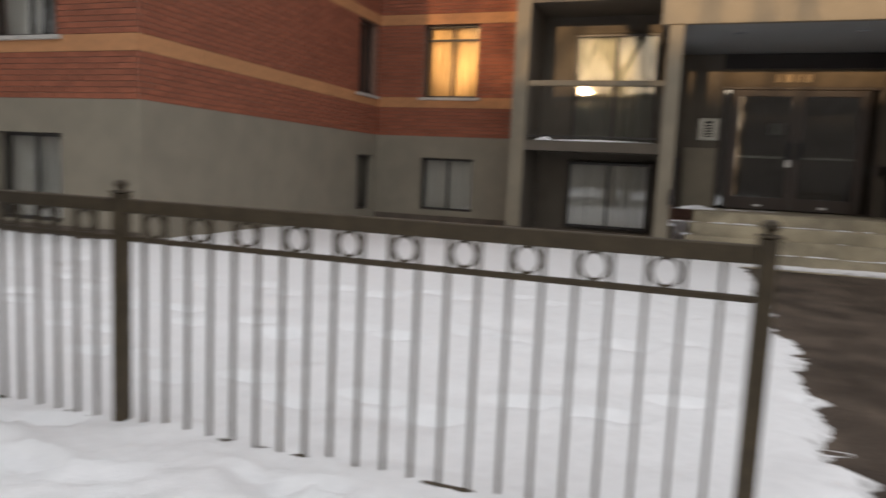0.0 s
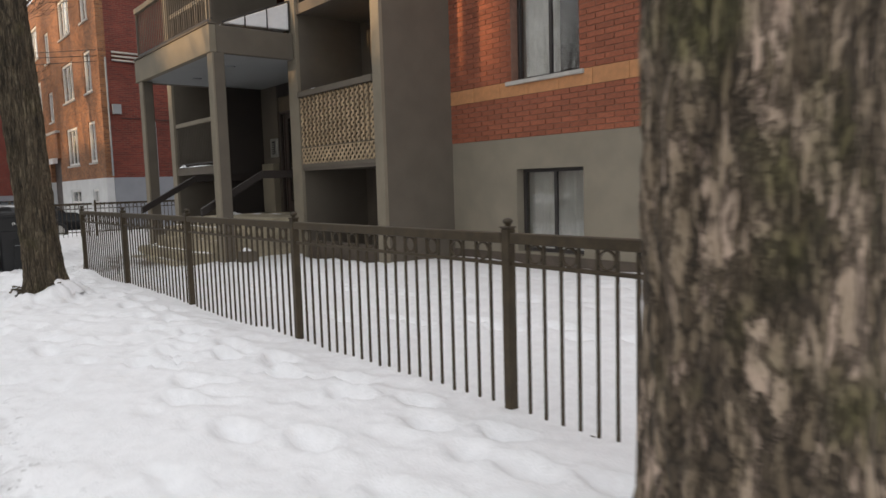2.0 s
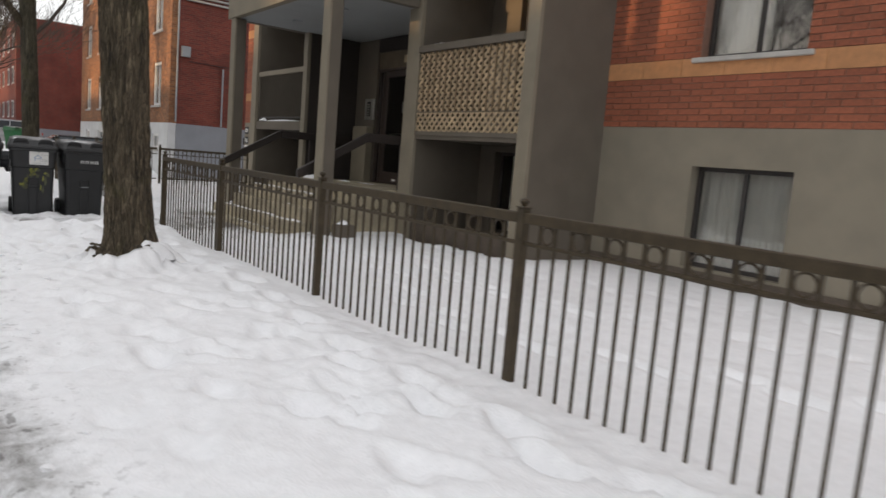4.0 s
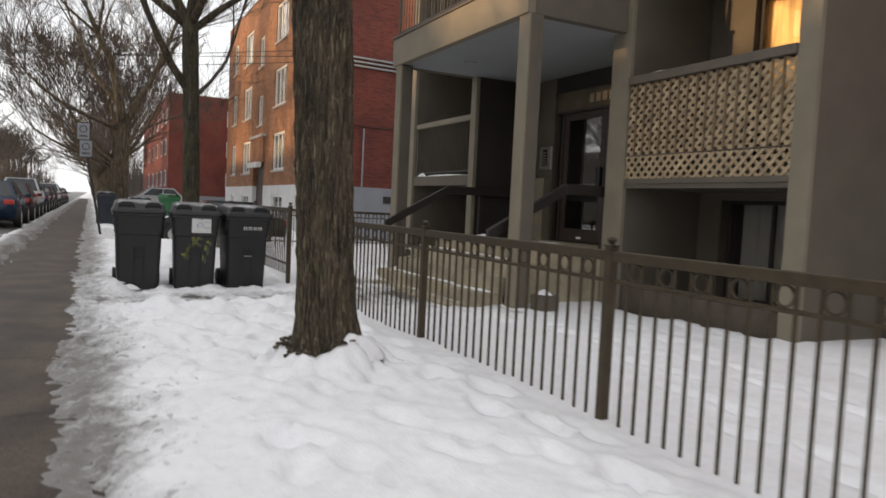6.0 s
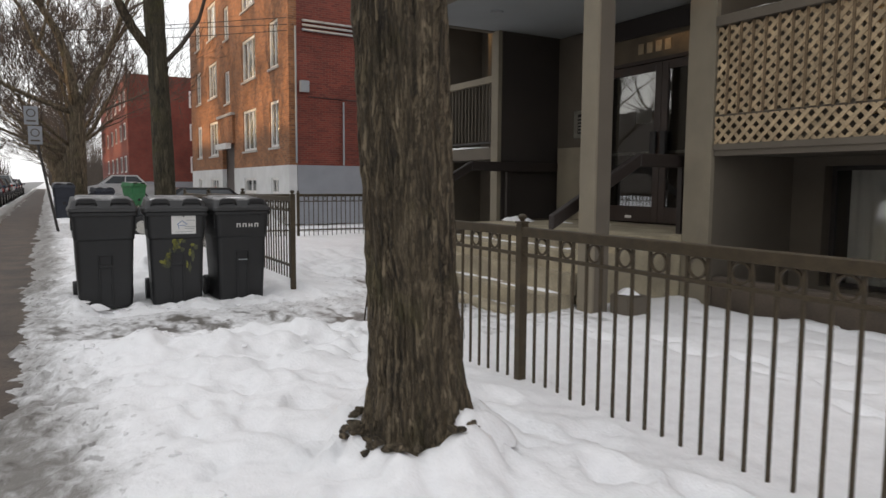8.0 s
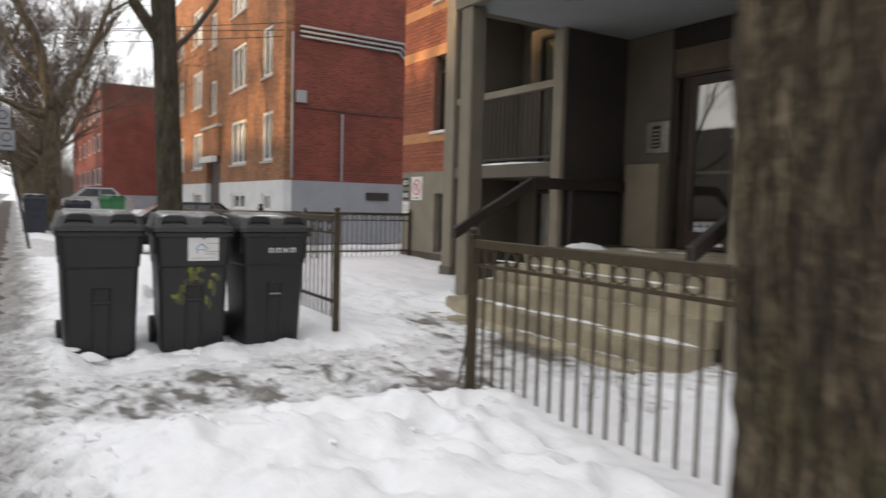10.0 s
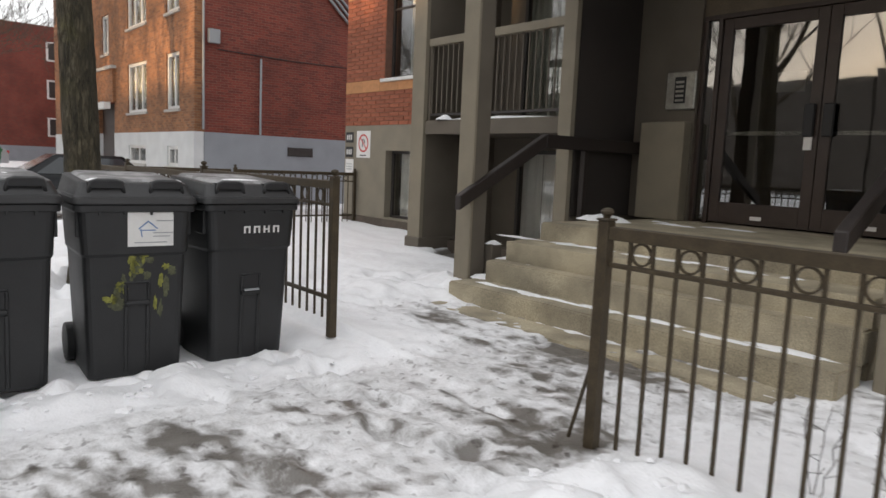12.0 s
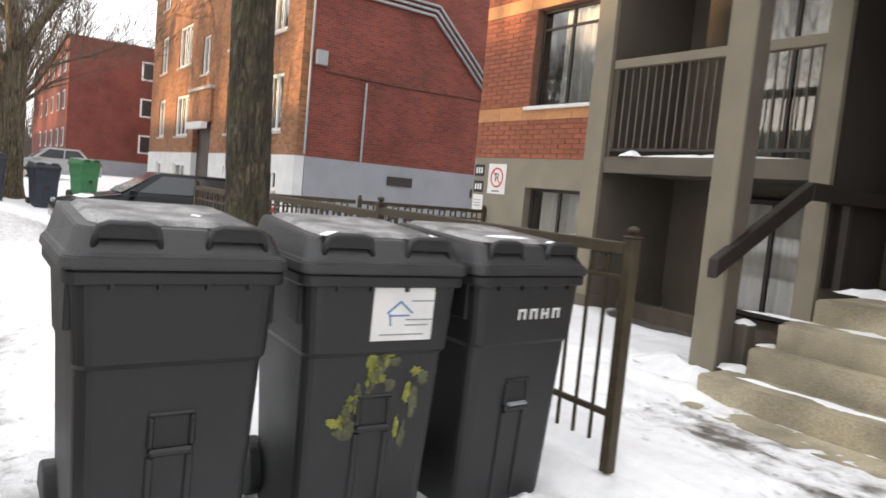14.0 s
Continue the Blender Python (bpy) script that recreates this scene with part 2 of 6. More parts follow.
DOORFR = material("reddish_door_frame", (0.042, 0.027, 0.021), 0.45, var=0.25, scale=5, bump=0.08)
WHITE = material("white_frame", (0.72, 0.71, 0.69), 0.5, var=0.1, scale=6, bump=0.05)
SILL = material("stone_sill", (0.48, 0.46, 0.43), 0.85, var=0.15, scale=8)
LATTICE = material("weathered_lattice", (0.45, 0.345, 0.215), 0.85, var=0.35, scale=7, bump=0.3, fine=80, rand=0.12)
BIN = material("charcoal_plastic", (0.0178, 0.0183, 0.0192), 0.5, var=0.25, scale=4, bump=0.12, fine=140)
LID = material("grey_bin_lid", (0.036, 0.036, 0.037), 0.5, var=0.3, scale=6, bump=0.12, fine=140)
LIDTOP = material("pale_lid_top", (0.34, 0.335, 0.335), 0.65, var=0.75, scale=7, bump=0.2, fine=160, color2=(0.09, 0.09, 0.09))
PANEL = material("brown_door_panel", (0.13, 0.10, 0.065), 0.7, var=0.3, scale=4, bump=0.15)
DULLSTEEL = material("dull_steel", (0.40, 0.39, 0.35), 0.4, metal=0.6, var=0.25, scale=14)
BLACK = material("black_rubber", (0.015, 0.015, 0.016), 0.6, var=0.2)
BARK1 = bark_material("grey_flaky_bark", ((0.085, 0.064, 0.042), (0.21, 0.162, 0.108), (0.31, 0.242, 0.170), (0.56, 0.43, 0.335)), (1.3, 1.3, 0.36), 7.0, 0.75, 0.36, 0.75)
BARK2 = bark_material("brown_ridged_bark", ((0.042, 0.032, 0.020), (0.120, 0.092, 0.057), (0.185, 0.144, 0.091), (0.29, 0.231, 0.155)), (1.5, 1.5, 0.28), 10, 0.45, 0.22, 0.6)
BARK3 = bark_material("olive_mossy_bark", ((0.036, 0.031, 0.019), (0.078, 0.066, 0.040), (0.115, 0.097, 0.060), (0.17, 0.146, 0.098)), (1.4, 1.4, 0.3), 9, 0.7)
TWIG = material("dark_branch", (0.085, 0.068, 0.055), 0.9, var=0.3, scale=6, bump=0.3)
GLASS = glass_material("window_glass", (0.94, 0.95, 0.94), ior=1.75)
DOORGLASS = glass_material("tinted_door_glass", (0.45, 0.46, 0.44), ior=2.3)
YELLOW = material("yellow_smear", (0.26, 0.26, 0.05), 0.7, var=0.5, scale=20)
SMEAR = material("dull_smear", (0.10, 0.105, 0.055), 0.7, var=0.5, scale=16)
BLUE = material("blue_print", (0.12, 0.22, 0.42), 0.6, var=0.1)
REDPAINT = material("red_print", (0.55, 0.05, 0.04), 0.5, var=0.1)
GREEN = material("green_plastic", (0.03, 0.16, 0.06), 0.5, var=0.2)
NAVY = material("navy_plastic", (0.018, 0.022, 0.034), 0.5, var=0.2)
ROOM = material("dim_room", (0.10, 0.085, 0.07), 0.9, var=0.3, scale=1.5)
CURTAIN = material("pale_curtain", (0.76, 0.745, 0.69), 0.9, var=0.12, scale=3, bump=0.2, stretch=(6, 6, 0.4))
# the ochre puts warm sunlight on the curtain into its colour
WARMCURT = material("sunlit_ochre_curtain", (0.60, 0.42, 0.20), 0.9, var=0.3, scale=3, bump=0.2, stretch=(6, 6, 0.4))
STEEL = material("brushed_steel", (0.55, 0.54, 0.50), 0.3, metal=0.9, var=0.1, scale=20, stretch=(1, 1, 8))
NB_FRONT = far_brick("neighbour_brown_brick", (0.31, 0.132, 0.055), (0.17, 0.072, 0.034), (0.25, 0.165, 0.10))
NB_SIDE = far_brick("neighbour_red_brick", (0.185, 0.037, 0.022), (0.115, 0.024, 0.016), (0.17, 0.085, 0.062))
NB2_BRICK = far_brick("far_red_brick", (0.185, 0.042, 0.028), (0.15, 0.034, 0.024), (0.12, 0.065, 0.05))
ACROSS = far_brick("dull_brown_brick", (0.10, 0.085, 0.07), (0.08, 0.065, 0.055), (0.10, 0.09, 0.08))
SOIL = material("bare_soil", (0.07, 0.055, 0.042), 0.95, var=0.4, scale=9, bump=0.5, fine=40)
FOUND = material("brown_foundation_paint", (0.105, 0.083, 0.064), 0.9, var=0.3, scale=4, bump=0.3)
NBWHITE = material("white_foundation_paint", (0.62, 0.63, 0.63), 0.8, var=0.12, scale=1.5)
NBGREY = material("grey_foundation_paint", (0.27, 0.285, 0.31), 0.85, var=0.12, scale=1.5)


# ---- builders ----
def box(bm, x0, x1, y0, y1, z0, z1, m=None):
    vs = [bm.verts.new(Vector(p) if m is None else m @ Vector(p)) for p in (
        (x0, y0, z0), (x1, y0, z0), (x1, y1, z0), (x0, y1, z0), (x0, y0, z1), (x1, y0, z1), (x1, y1, z1), (x0, y1, z1))]
    for f in ((3, 2, 1, 0), (4, 5, 6, 7), (0, 1, 5, 4), (1, 2, 6, 5), (2, 3, 7, 6), (3, 0, 4, 7)):
        bm.faces.new([vs[k] for k in f])


def tube(bm, pts, radii, sides=8, cap=True):
    """A round limb through pts."""
    rings = []
    pts = [Vector(p) for p in pts]
    for k, p in enumerate(pts):
        d = (pts[min(k + 1, len(pts) - 1)] - pts[max(k - 1, 0)]).normalized()
        a = d.orthogonal().normalized() if abs(d.z) > 0.999 else d.cross(Vector((0, 0, 1))).normalized()
        b = d.cross(a)
        rings.append([bm.verts.new(p + radii[k] * (a * math.cos(2 * math.pi * q / sides) + b * math.sin(2 * math.pi * q / sides))) for q in range(sides)])
    for r0, r1 in zip(rings, rings[1:]):
        for q in range(sides):
            bm.faces.new((r0[q], r0[(q + 1) % sides], r1[(q + 1) % sides], r1[q]))
    if cap:
        bm.faces.new(rings[0][::-1])
        bm.faces.new(rings[-1])


def ring_frame(bm, x0, x1, z0, z1, y0, y1, t):
    """A joined rectangular frame with an open middle, facing along y."""
    o = [(x0, z0), (x1, z0), (x1, z1), (x0, z1)]
    i = [(x0 + t, z0 + t), (x1 - t, z0 + t), (x1 - t, z1 - t), (x0 + t, z1 - t)]
    v = [[bm.verts.new((p[0], y, p[1])) for p in q] for q in (o, i) for y in (y0, y1)]
    for k in range(4):
        j = (k + 1) % 4
        bm.faces.new((v[0][k], v[0][j], v[2][j], v[2][k]))
        bm.faces.new((v[1][j], v[1][k], v[3][k], v[3][j]))
        bm.faces.new((v[0][j], v[0][k], v[1][k], v[1][j]))
        bm.faces.new((v[2][k], v[2][j], v[3][j], v[3][k]))


def finish(bm, bevel=0.0, smooth=False, seg=1):
    bmesh.ops.recalc_face_normals(bm, faces=bm.faces)
    if bevel:
        bmesh.ops.bevel(bm, geom=bm.edges[:], offset=bevel, segments=seg, affect="EDGES", clamp_overlap=True)
    for f in bm.faces:
        f.smooth = smooth


def obj(name, bm, mat, bevel=0.0, smooth=False, seg=1):
    finish(bm, bevel, smooth, seg)
    me = bpy.data.meshes.new(name)
    bm.to_mesh(me)
    bm.free()
    me.materials.append(mat)
    return new(name, me)


def place_of(o):
    """Where an object stands, by its parents."""
    m = o.matrix_basis
    return place_of(o.parent) @ o.matrix_parent_inverse @ m if o.parent else m


def under(ob, parent):
    ob.parent = parent
    ob.matrix_parent_inverse = place_of(parent).inverted()
    return ob


def part(name, bm, mat, parent, label="", bevel=0.0, smooth=False, seg=1):
    ob = obj(name, bm, mat, bevel, smooth, seg)
    under(ob, parent)
    if label:
        ob["label"] = label
    return ob


def bx(*a, m=None):
    bm = bmesh.new()
    box(bm, *a, m=m)
    return bm


def thing(name, label, category, group="", at=(0, 0, 0)):
    e = new(name)
    e.location = at
    e.empty_display_size = 0.1
    return tagged(e, label, category, group)


def setting(ob, label, category):
    return tagged(ob, label, category, kind="structure")


def raw(name, verts, faces, mat, parent=None, smooth=False):
    me = bpy.data.meshes.new(name)
    me.from_pydata(verts, [], faces)
    me.materials.append(mat)
    if smooth:
        me.polygons.foreach_set("use_smooth", [True] * len(me.polygons))
    me.update()
    ob = new(name, me)
    return under(ob, parent) if parent else ob


# ---- ground ----
FY, BAY_Y, COL_Y, BACK_Y = 7.25, 5.87, 4.33, 14.34     # front wall, bay front, canopy front, recessed wall
FX0, FX1 = -25.5, -8.07                                # ends of the front block
FEN_Y = 2.375


def nz(x, y, s, seed=0.0):
    return noise.noise((x * s + seed, y * s - seed, seed * 1.7))


def step01(a, b, v):
    t = min(1, max(0, (v - a) / (b - a)))
    return t * t * (3 - 2 * t)


def trodden(x, y):
    """How far the snow was cleared or worn: pavement, paths, street. 1 is bare."""
    e = 0.14 * nz(x, y, 1.3, 3) + 0.13 * nz(x, y, 4.0, 5) + 0.13 * nz(x, y, 9.0, 6) + 0.09 * nz(x, y, 17.0, 4)
    side = step01(0.26, -0.52, y + 1.3 * e) * step01(-1.62, -1.38, y + e)
    walkway = step01(-17.45, -16.9, x + 0.9 * e) * step01(-14.95, -15.5, x + e + 0.22 * max(0, 2.0 - y)) * step01(4.3, 3.9, y) * step01(-0.6, -0.2, y)
    wide = step01(-18.8, -18.1, x + e) * step01(-14.4, -15.2, x + e) * step01(2.8, 3.3, y + e) * step01(4.3, 4.0, y)
    walk0 = step01(-0.75, -0.4, x + e) * step01(1.8, 1.4, x + e) * step01(11.2, 10.8, y) * step01(-0.6, -0.2, y)
    drive = step01(-33.6, -33.0, x + e) * step01(-26.2, -26.9, x + e) * step01(-0.6, -0.2, y) * step01(14, 13, y)
    street = step01(-1.85, -2.2, y + e)
    return max(side, 0.62 * walkway, 0.45 * wide, 0.9 * walk0, 0.55 * drive, street)


def soiled(x, y):
    """How far grit and slush grey the snow, beyond what is bare."""
    e = 0.14 * nz(x, y, 1.1, 71) + 0.2 * nz(x, y, 3.4, 73)
    s = trodden(x, y)
    if y < 1.2:
        s = max(s, 0.85 * step01(0.55, -0.3, y + e) * step01(-2.2, -1.7, y))
    if -18.9 < x < -14.4 and -0.4 < y < 4.4:
        w = step01(-17.2, -16.5, x + 0.9 * e) * step01(-14.95, -15.6, x + 0.6 * e + 0.22 * max(0, 2.0 - y))
        w = max(w, step01(2.7, 3.3, y + e) * step01(-18.8, -18.1, x + e))
        s = max(0.8 * s, w * (0.68 - 0.20 * step01(1.8, 2.8, y) + 0.50 * nz(x * 0.8, y * 1.8, 1.5, 81) + 0.40 * nz(x * 0.9, y * 2.2, 3.6, 82) + 0.5 * nz(x, y * 2, 8, 83)))
    if sheltered(x, y):
        s = 1.3
    return s


def sheltered(x, y):
    """Bare soil under the balconies, where no snow falls."""
    e = 0.12 * nz(x, y, 2.0, 91)
    return y + e > BAY_Y - 0.12 and y < FY + 0.4 and (-14.75 < x + e < -12.3 or -21.1 < x + e < -18.75)


def snow_height(x, y):
    far = step01(60, 25, abs(x + 12)) * step01(40, 16, abs(y))
    t = trodden(x, y) if abs(y) < 40 and -140 < x < 40 else step01(-1.85, -2.2, y)
    h = 0.045 * nz(x, y, 0.45, 1) + 0.02 * nz(x, y, 1.1, 2)
    if -0.2 < y < FEN_Y + 0.1:
        lump = 0.5 + 0.5 * nz(x, y, 0.8, 11)
        h += lump * (0.036 * nz(x, y, 3.2, 7) + 0.030 * nz(x, y, 7.0, 9) + 0.022 * nz(x, y, 13.0, 10) + 0.007 * nz(x, y, 30.0, 12))
        h += 0.035 * step01(0.0, 1.0, y) * step01(2.4, 1.6, y)
        h -= step01(0.0, 0.4, y) * 0.06 * step01(-19.4, -18.8, x) * step01(-15.2, -16.2, x) + step01(0.0, 0.4, y) * 0.10 * step01(-18.7, -18.2, x) * step01(-16.9, -17.2, x) * step01(2.35, 2.1, y)
    else:
        h += 0.02 * nz(x, y * 2.2, 1.6, 7) + 0.012 * nz(x, y, 5.0, 9)
        h -= 0.05 * max(0, nz(x * 0.5, y, 2.0, 31) - 0.25)
        if -22 < x < -17.9 and y < 5.2:
            near = step01(-17.9, -18.5, x) * step01(5.2, 4.6, y)
            h += near * (0.05 * nz(x, y, 1.7, 21) + 0.055 * abs(nz(x, y, 3.0, 23)) + 0.04 * nz(x, y, 6.5, 25) + 0.012 * nz(x, y, 15, 27))
    if -15.8 < x < -13.2 and 0.1 < y < 2.4:
        near = step01(-15.8, -15.0, x) * step01(-13.2, -14.0, x) * step01(0.1, 0.5, y) * step01(2.4, 2.0, y)
        h += near * (0.10 * abs(nz(x, y, 2.3, 28)) + 0.07 * abs(nz(x, y, 5.0, 29)) + 0.02 * nz(x, y, 11, 30) - 0.02)
    h *= far
    for tx, ty, r in ((-4.22, 1.64, 0.43), (-12.42, 1.28, 0.33), (-19.80, 1.30, 0.28)):
        d = math.hypot(x - tx, y - ty)
        if d < 1.2:
            h += 0.14 * math.exp(-((d - r) / 0.15) ** 2) * (0.45 + 1.1 * nz(x, y, 4.5, 41) + 0.7 * nz(x, y, 13, 43))
    if -19.2 < x < -14.2 and -0.3 < y < 2.6:
        ridge = 1.2 * math.exp(-((x + 14.85 + 0.1 * max(0, y)) / 0.26) ** 2) + math.exp(-((x + 17.42) / 0.2) ** 2)
        h += 0.07 * ridge * (0.5 + 1.0 * nz(x, y, 3.6, 51) + 0.5 * nz(x, y, 8, 53)) * step01(2.6, 2.2, y)
    rough = 0.35 + 0.65 * step01(-0.5, 0.2, y)
    ice = -0.10 + rough * (0.016 * nz(x, y * 1.6, 2.2, 61) + 0.026 * nz(x, y * 1.5, 6.0, 63) + 0.03 * nz(x, y, 12.0, 64))
    if -1.9 < y < -0.15:
        ice -= 0.05 * step01(-0.22, -0.66, y + 0.10 * nz(x, y, 1.6, 65))
    if y < -1.85:
        ice = -0.16
    if sheltered(x, y):
        h -= 0.10
    if -40 < x < -26 and y > 0:
        dip = 0.36 * step01(-26.6, -29.0, x) * step01(-37.5, -34.6, x) * step01(0.2, 1.8, y)
        h, ice = h - dip, ice - dip
    return h * (1 - min(1, t * 1.15)) + ice * min(1, t * 1.15)


def spread(stops):
    out = []
    for (a, b, s) in stops:
        k = max(1, round((b - a) / s))
        out += [a + (b - a) * q / k for q in range(k)]
    return out + [stops[-1][1]]


GX = spread([(-900, -140, 95), (-140, -60, 4), (-60, -34, 0.7), (-34, -20, 0.16), (-20, -0.8, 0.042), (-0.8, 4, 0.12), (4, 40, 3), (40, 900, 120)])
GY = spread([(-900, -60, 120), (-60, -12, 6), (-12, -4.2, 0.8), (-4.2, -1.9, 0.12), (-1.9, 4.4, 0.042), (4.4, 7.6, 0.08), (7.6, 16, 0.25), (16, 60, 6), (60, 900, 120)])
W = len(GX)
HT = np.array([[snow_height(x, y) for x in GX] for y in GY])
AX, AY = np.array(GX), np.array(GY)


def tread(cx, cy, ang, length, width, deep):
    """Presses one footprint with a soft rim into the snow."""
    i0, i1 = np.searchsorted(AX, (cx - 0.5, cx + 0.5))
    j0, j1 = np.searchsorted(AY, (cy - 0.5, cy + 0.5))
    if i1 - i0 < 4 or j1 - j0 < 4:
        return
    X, Y = np.meshgrid(AX[i0:i1] - cx, AY[j0:j1] - cy)
    u, v = (X * math.cos(ang) + Y * math.sin(ang)) / length, (-X * math.sin(ang) + Y * math.cos(ang)) / width
    r = np.sqrt(u * u + v * v)
    HT[j0:j1, i0:i1] += -deep / (1 + np.exp((r - 1) * 7)) + 0.35 * deep * np.exp(-((r - 1.35) / 0.25) ** 2)


rng = random.Random(8)
for k in range(210):
    x, y = rng.uniform(-19.5, -1.5), rng.choice((rng.gauss(1.3, 0.5), rng.uniform(0.25, 2.2)))
    if 0.2 < y < 2.25 and not -17.6 < x < -15.0:
        tread(x, y, rng.gauss(0.1, 0.6), rng.uniform(0.10, 0.19), rng.uniform(0.05, 0.09), rng.uniform(0.015, 0.045))
for k in range(44):
    x = -19.0 + 0.36 * k
    tread(x, 1.86 + 0.10 * math.sin(0.4 * k) + (0.10 if k % 2 else -0.10), 0.08 * math.sin(k), rng.uniform(0.14, 0.18), rng.uniform(0.07, 0.095), rng.uniform(0.045, 0.075))
    if k % 3:
        tread(x + 0.15, 0.95 + 0.25 * math.sin(0.23 * k) + (0.11 if k % 2 else -0.11), 0.15 * math.sin(k), rng.uniform(0.13, 0.17), 0.08, rng.uniform(0.03, 0.06))
for line in range(3):
    y0 = 3.5 + 1.1 * line
    for k in range(38):
        x = -14.6 + 0.36 * k
        tread(x, y0 + 0.5 * math.sin(0.35 * k + line) + (0.11 if k % 2 else -0.11), 0.1, 0.17, 0.07, rng.uniform(0.03, 0.06))
for k in range(60):
    tread(rng.uniform(-24.5, -18.3), rng.uniform(2.6, 5.5), rng.uniform(0, 3), 0.16, 0.08, rng.uniform(0.015, 0.04))
verts = [(x, y, float(HT[j, i])) for j, y in enumerate(GY) for i, x in enumerate(GX)]
faces = [(r * W + c, r * W + c + 1, (r + 1) * W + c + 1, (r + 1) * W + c) for r in range(len(GY) - 1) for c in range(W - 1)]
ground = raw("ground", verts, faces, SNOW, smooth=True)
worn = ground.data.attributes.new("worn", "FLOAT", "POINT")
worn.data.foreach_set("value", [soiled(x, y) if -140 < x < 40 and -8 < y < 16 else (0.9 if -12.5 < y < -2.5 else 0.0) for y in GY for x in GX])
setting(ground, "trampled white snow over lawn and verge", "snow")


def slab(name, x0, x1, y0, y1, z, mat, label, cat, cell=0.0):
    """Paving under the snow, as a slab; with cell, cut into bays by joints."""
    bm = bmesh.new()
    n = max(1, round((x1 - x0) / cell)) if cell else 1
    for k in range(n):
        a, b = x0 + (x1 - x0) * k / n, x0 + (x1 - x0) * (k + 1) / n
        box(bm, a + 0.004, b - 0.004, y0, y1, z - 0.12, z)
    return setting(obj(name, bm, mat), label, cat)


slab("pavement", -140, 30, -1.68, -0.02, -0.112, WET, "wet grey concrete sidewalk edged with slush", "sidewalk", 1.5)
slab("walkway", -18.0, -14.9, -0.018, 4.02, -0.19, SLUSH, "icy slushy concrete path to the entrance steps", "path", 1.2)
slab("walkway_2", -1.0, 2.0, -0.02, 11.2, -0.060, WET, "wet brown path with slush to another entrance", "path", 1.5)
slab("road", -900, 300, -12.5, -1.95, -0.10, ASPHALT, "wet dark asphalt street with slush", "road")

# ---- apartment building ----
Z0, ZB1, ZB2, ZW = 1.84, 2.45, 2.67, 8.9     # top of stucco base, tan band, top of band, top of wall
ZC1, ZC2 = 4.20, 4.42
COURSE, BRICK = (ZB1 - Z0) / 8, 0.295


def bands(z):
    return any(a - 0.01 < z < b - 0.01 for a, b in ((ZB1, ZB2), (ZC1, ZC2), (ZC1 + 0.0 + 0.9, ZC1 + 1.12)))


def wall_box(name, parent, x0, x1, y0, y1, z0, z1, mat, holes=(), axis="x"):
    """A wall with openings through it. holes: (a0, a1, z0, z1) along the axis."""
    bm = bmesh.new()
    a0, a1 = (x0, x1) if axis == "x" else (y0, y1)
    cuts_a = sorted({a0, a1, *[min(max(v, a0), a1) for h in holes for v in h[:2]]})
    cuts_z = sorted({z0, z1, *[min(max(v, z0), z1) for h in holes for v in h[2:]]})
    for p, q in zip(cuts_a, cuts_a[1:]):
        for r, s in zip(cuts_z, cuts_z[1:]):
            ma, mz = (p + q) / 2, (r + s) / 2
            if any(h[0] < ma < h[1] and h[2] < mz < h[3] for h in holes):
                continue
            if axis == "x":
                box(bm, p, q, y0, y1, r, s)
            else:
                box(bm, x0, x1, p, q, r, s)
    bmesh.ops.remove_doubles(bm, verts=bm.verts, dist=1e-5)
    seen = {}
    for f in bm.faces:
        c = f.calc_center_median()
        seen.setdefault((round(c.x, 3), round(c.y, 3), round(c.z, 3)), []).append(f)
    bmesh.ops.delete(bm, geom=[f for v in seen.values() if len(v) > 1 for f in v], context="FACES_ONLY")
    return part(name, bm, mat, parent)


def brick_batch(spans, y, holes, axis="x", sign=-1, z_to=ZW):
    """Places of bricks in running bond: list of (centre along the wall, length, z)."""
    out = []
    a0, a1 = spans
    z, row = Z0, 0
    while z < z_to - 0.02:
        zz = z
        if bands(zz + COURSE / 2):
            z = [b for a, b in ((ZB1, ZB2), (ZC1, ZC2), (ZC1 + 0.9, ZC1 + 1.12)) if a - 0.01 < zz + COURSE / 2 < b][0]
            continue
        u = a0 - (BRICK / 2 if row % 2 else 0)
        while u < a1:
            p, q = max(u, a0), min(u + BRICK, a1)
            for h in holes:
                if h[2] < zz + COURSE / 2 < h[3]:
                    if p < h[0] < q:
                        q = h[0]
                    elif p < h[1] < q:
                        p = h[1]
                    elif h[0] <= p and q <= h[1]:
                        q = p
            if q - p > 0.03:
                out.append(((p + q) / 2, q - p, zz))
            u += BRICK
        z += COURSE
        row += 1
    return out


def brick_shape(L, proud=0.008, joint=0.010):
    """Verts and faces of one brick that stands proud of the wall face, its outer edges eased."""
    hl, h0, h1, e = (L - joint) / 2, joint / 2, COURSE - joint / 2, 0.003
    v = [(-hl, 0, h0), (hl, 0, h0), (hl, 0, h1), (-hl, 0, h1),
         (-hl + e, -proud, h0 + e), (hl - e, -proud, h0 + e), (hl - e, -proud, h1 - e), (-hl + e, -proud, h1 - e)]
    return v, [(4, 5, 6, 7), (0, 1, 5, 4), (1, 2, 6, 5), (2, 3, 7, 6), (3, 0, 4, 7)]


BRICK_MESH = {}


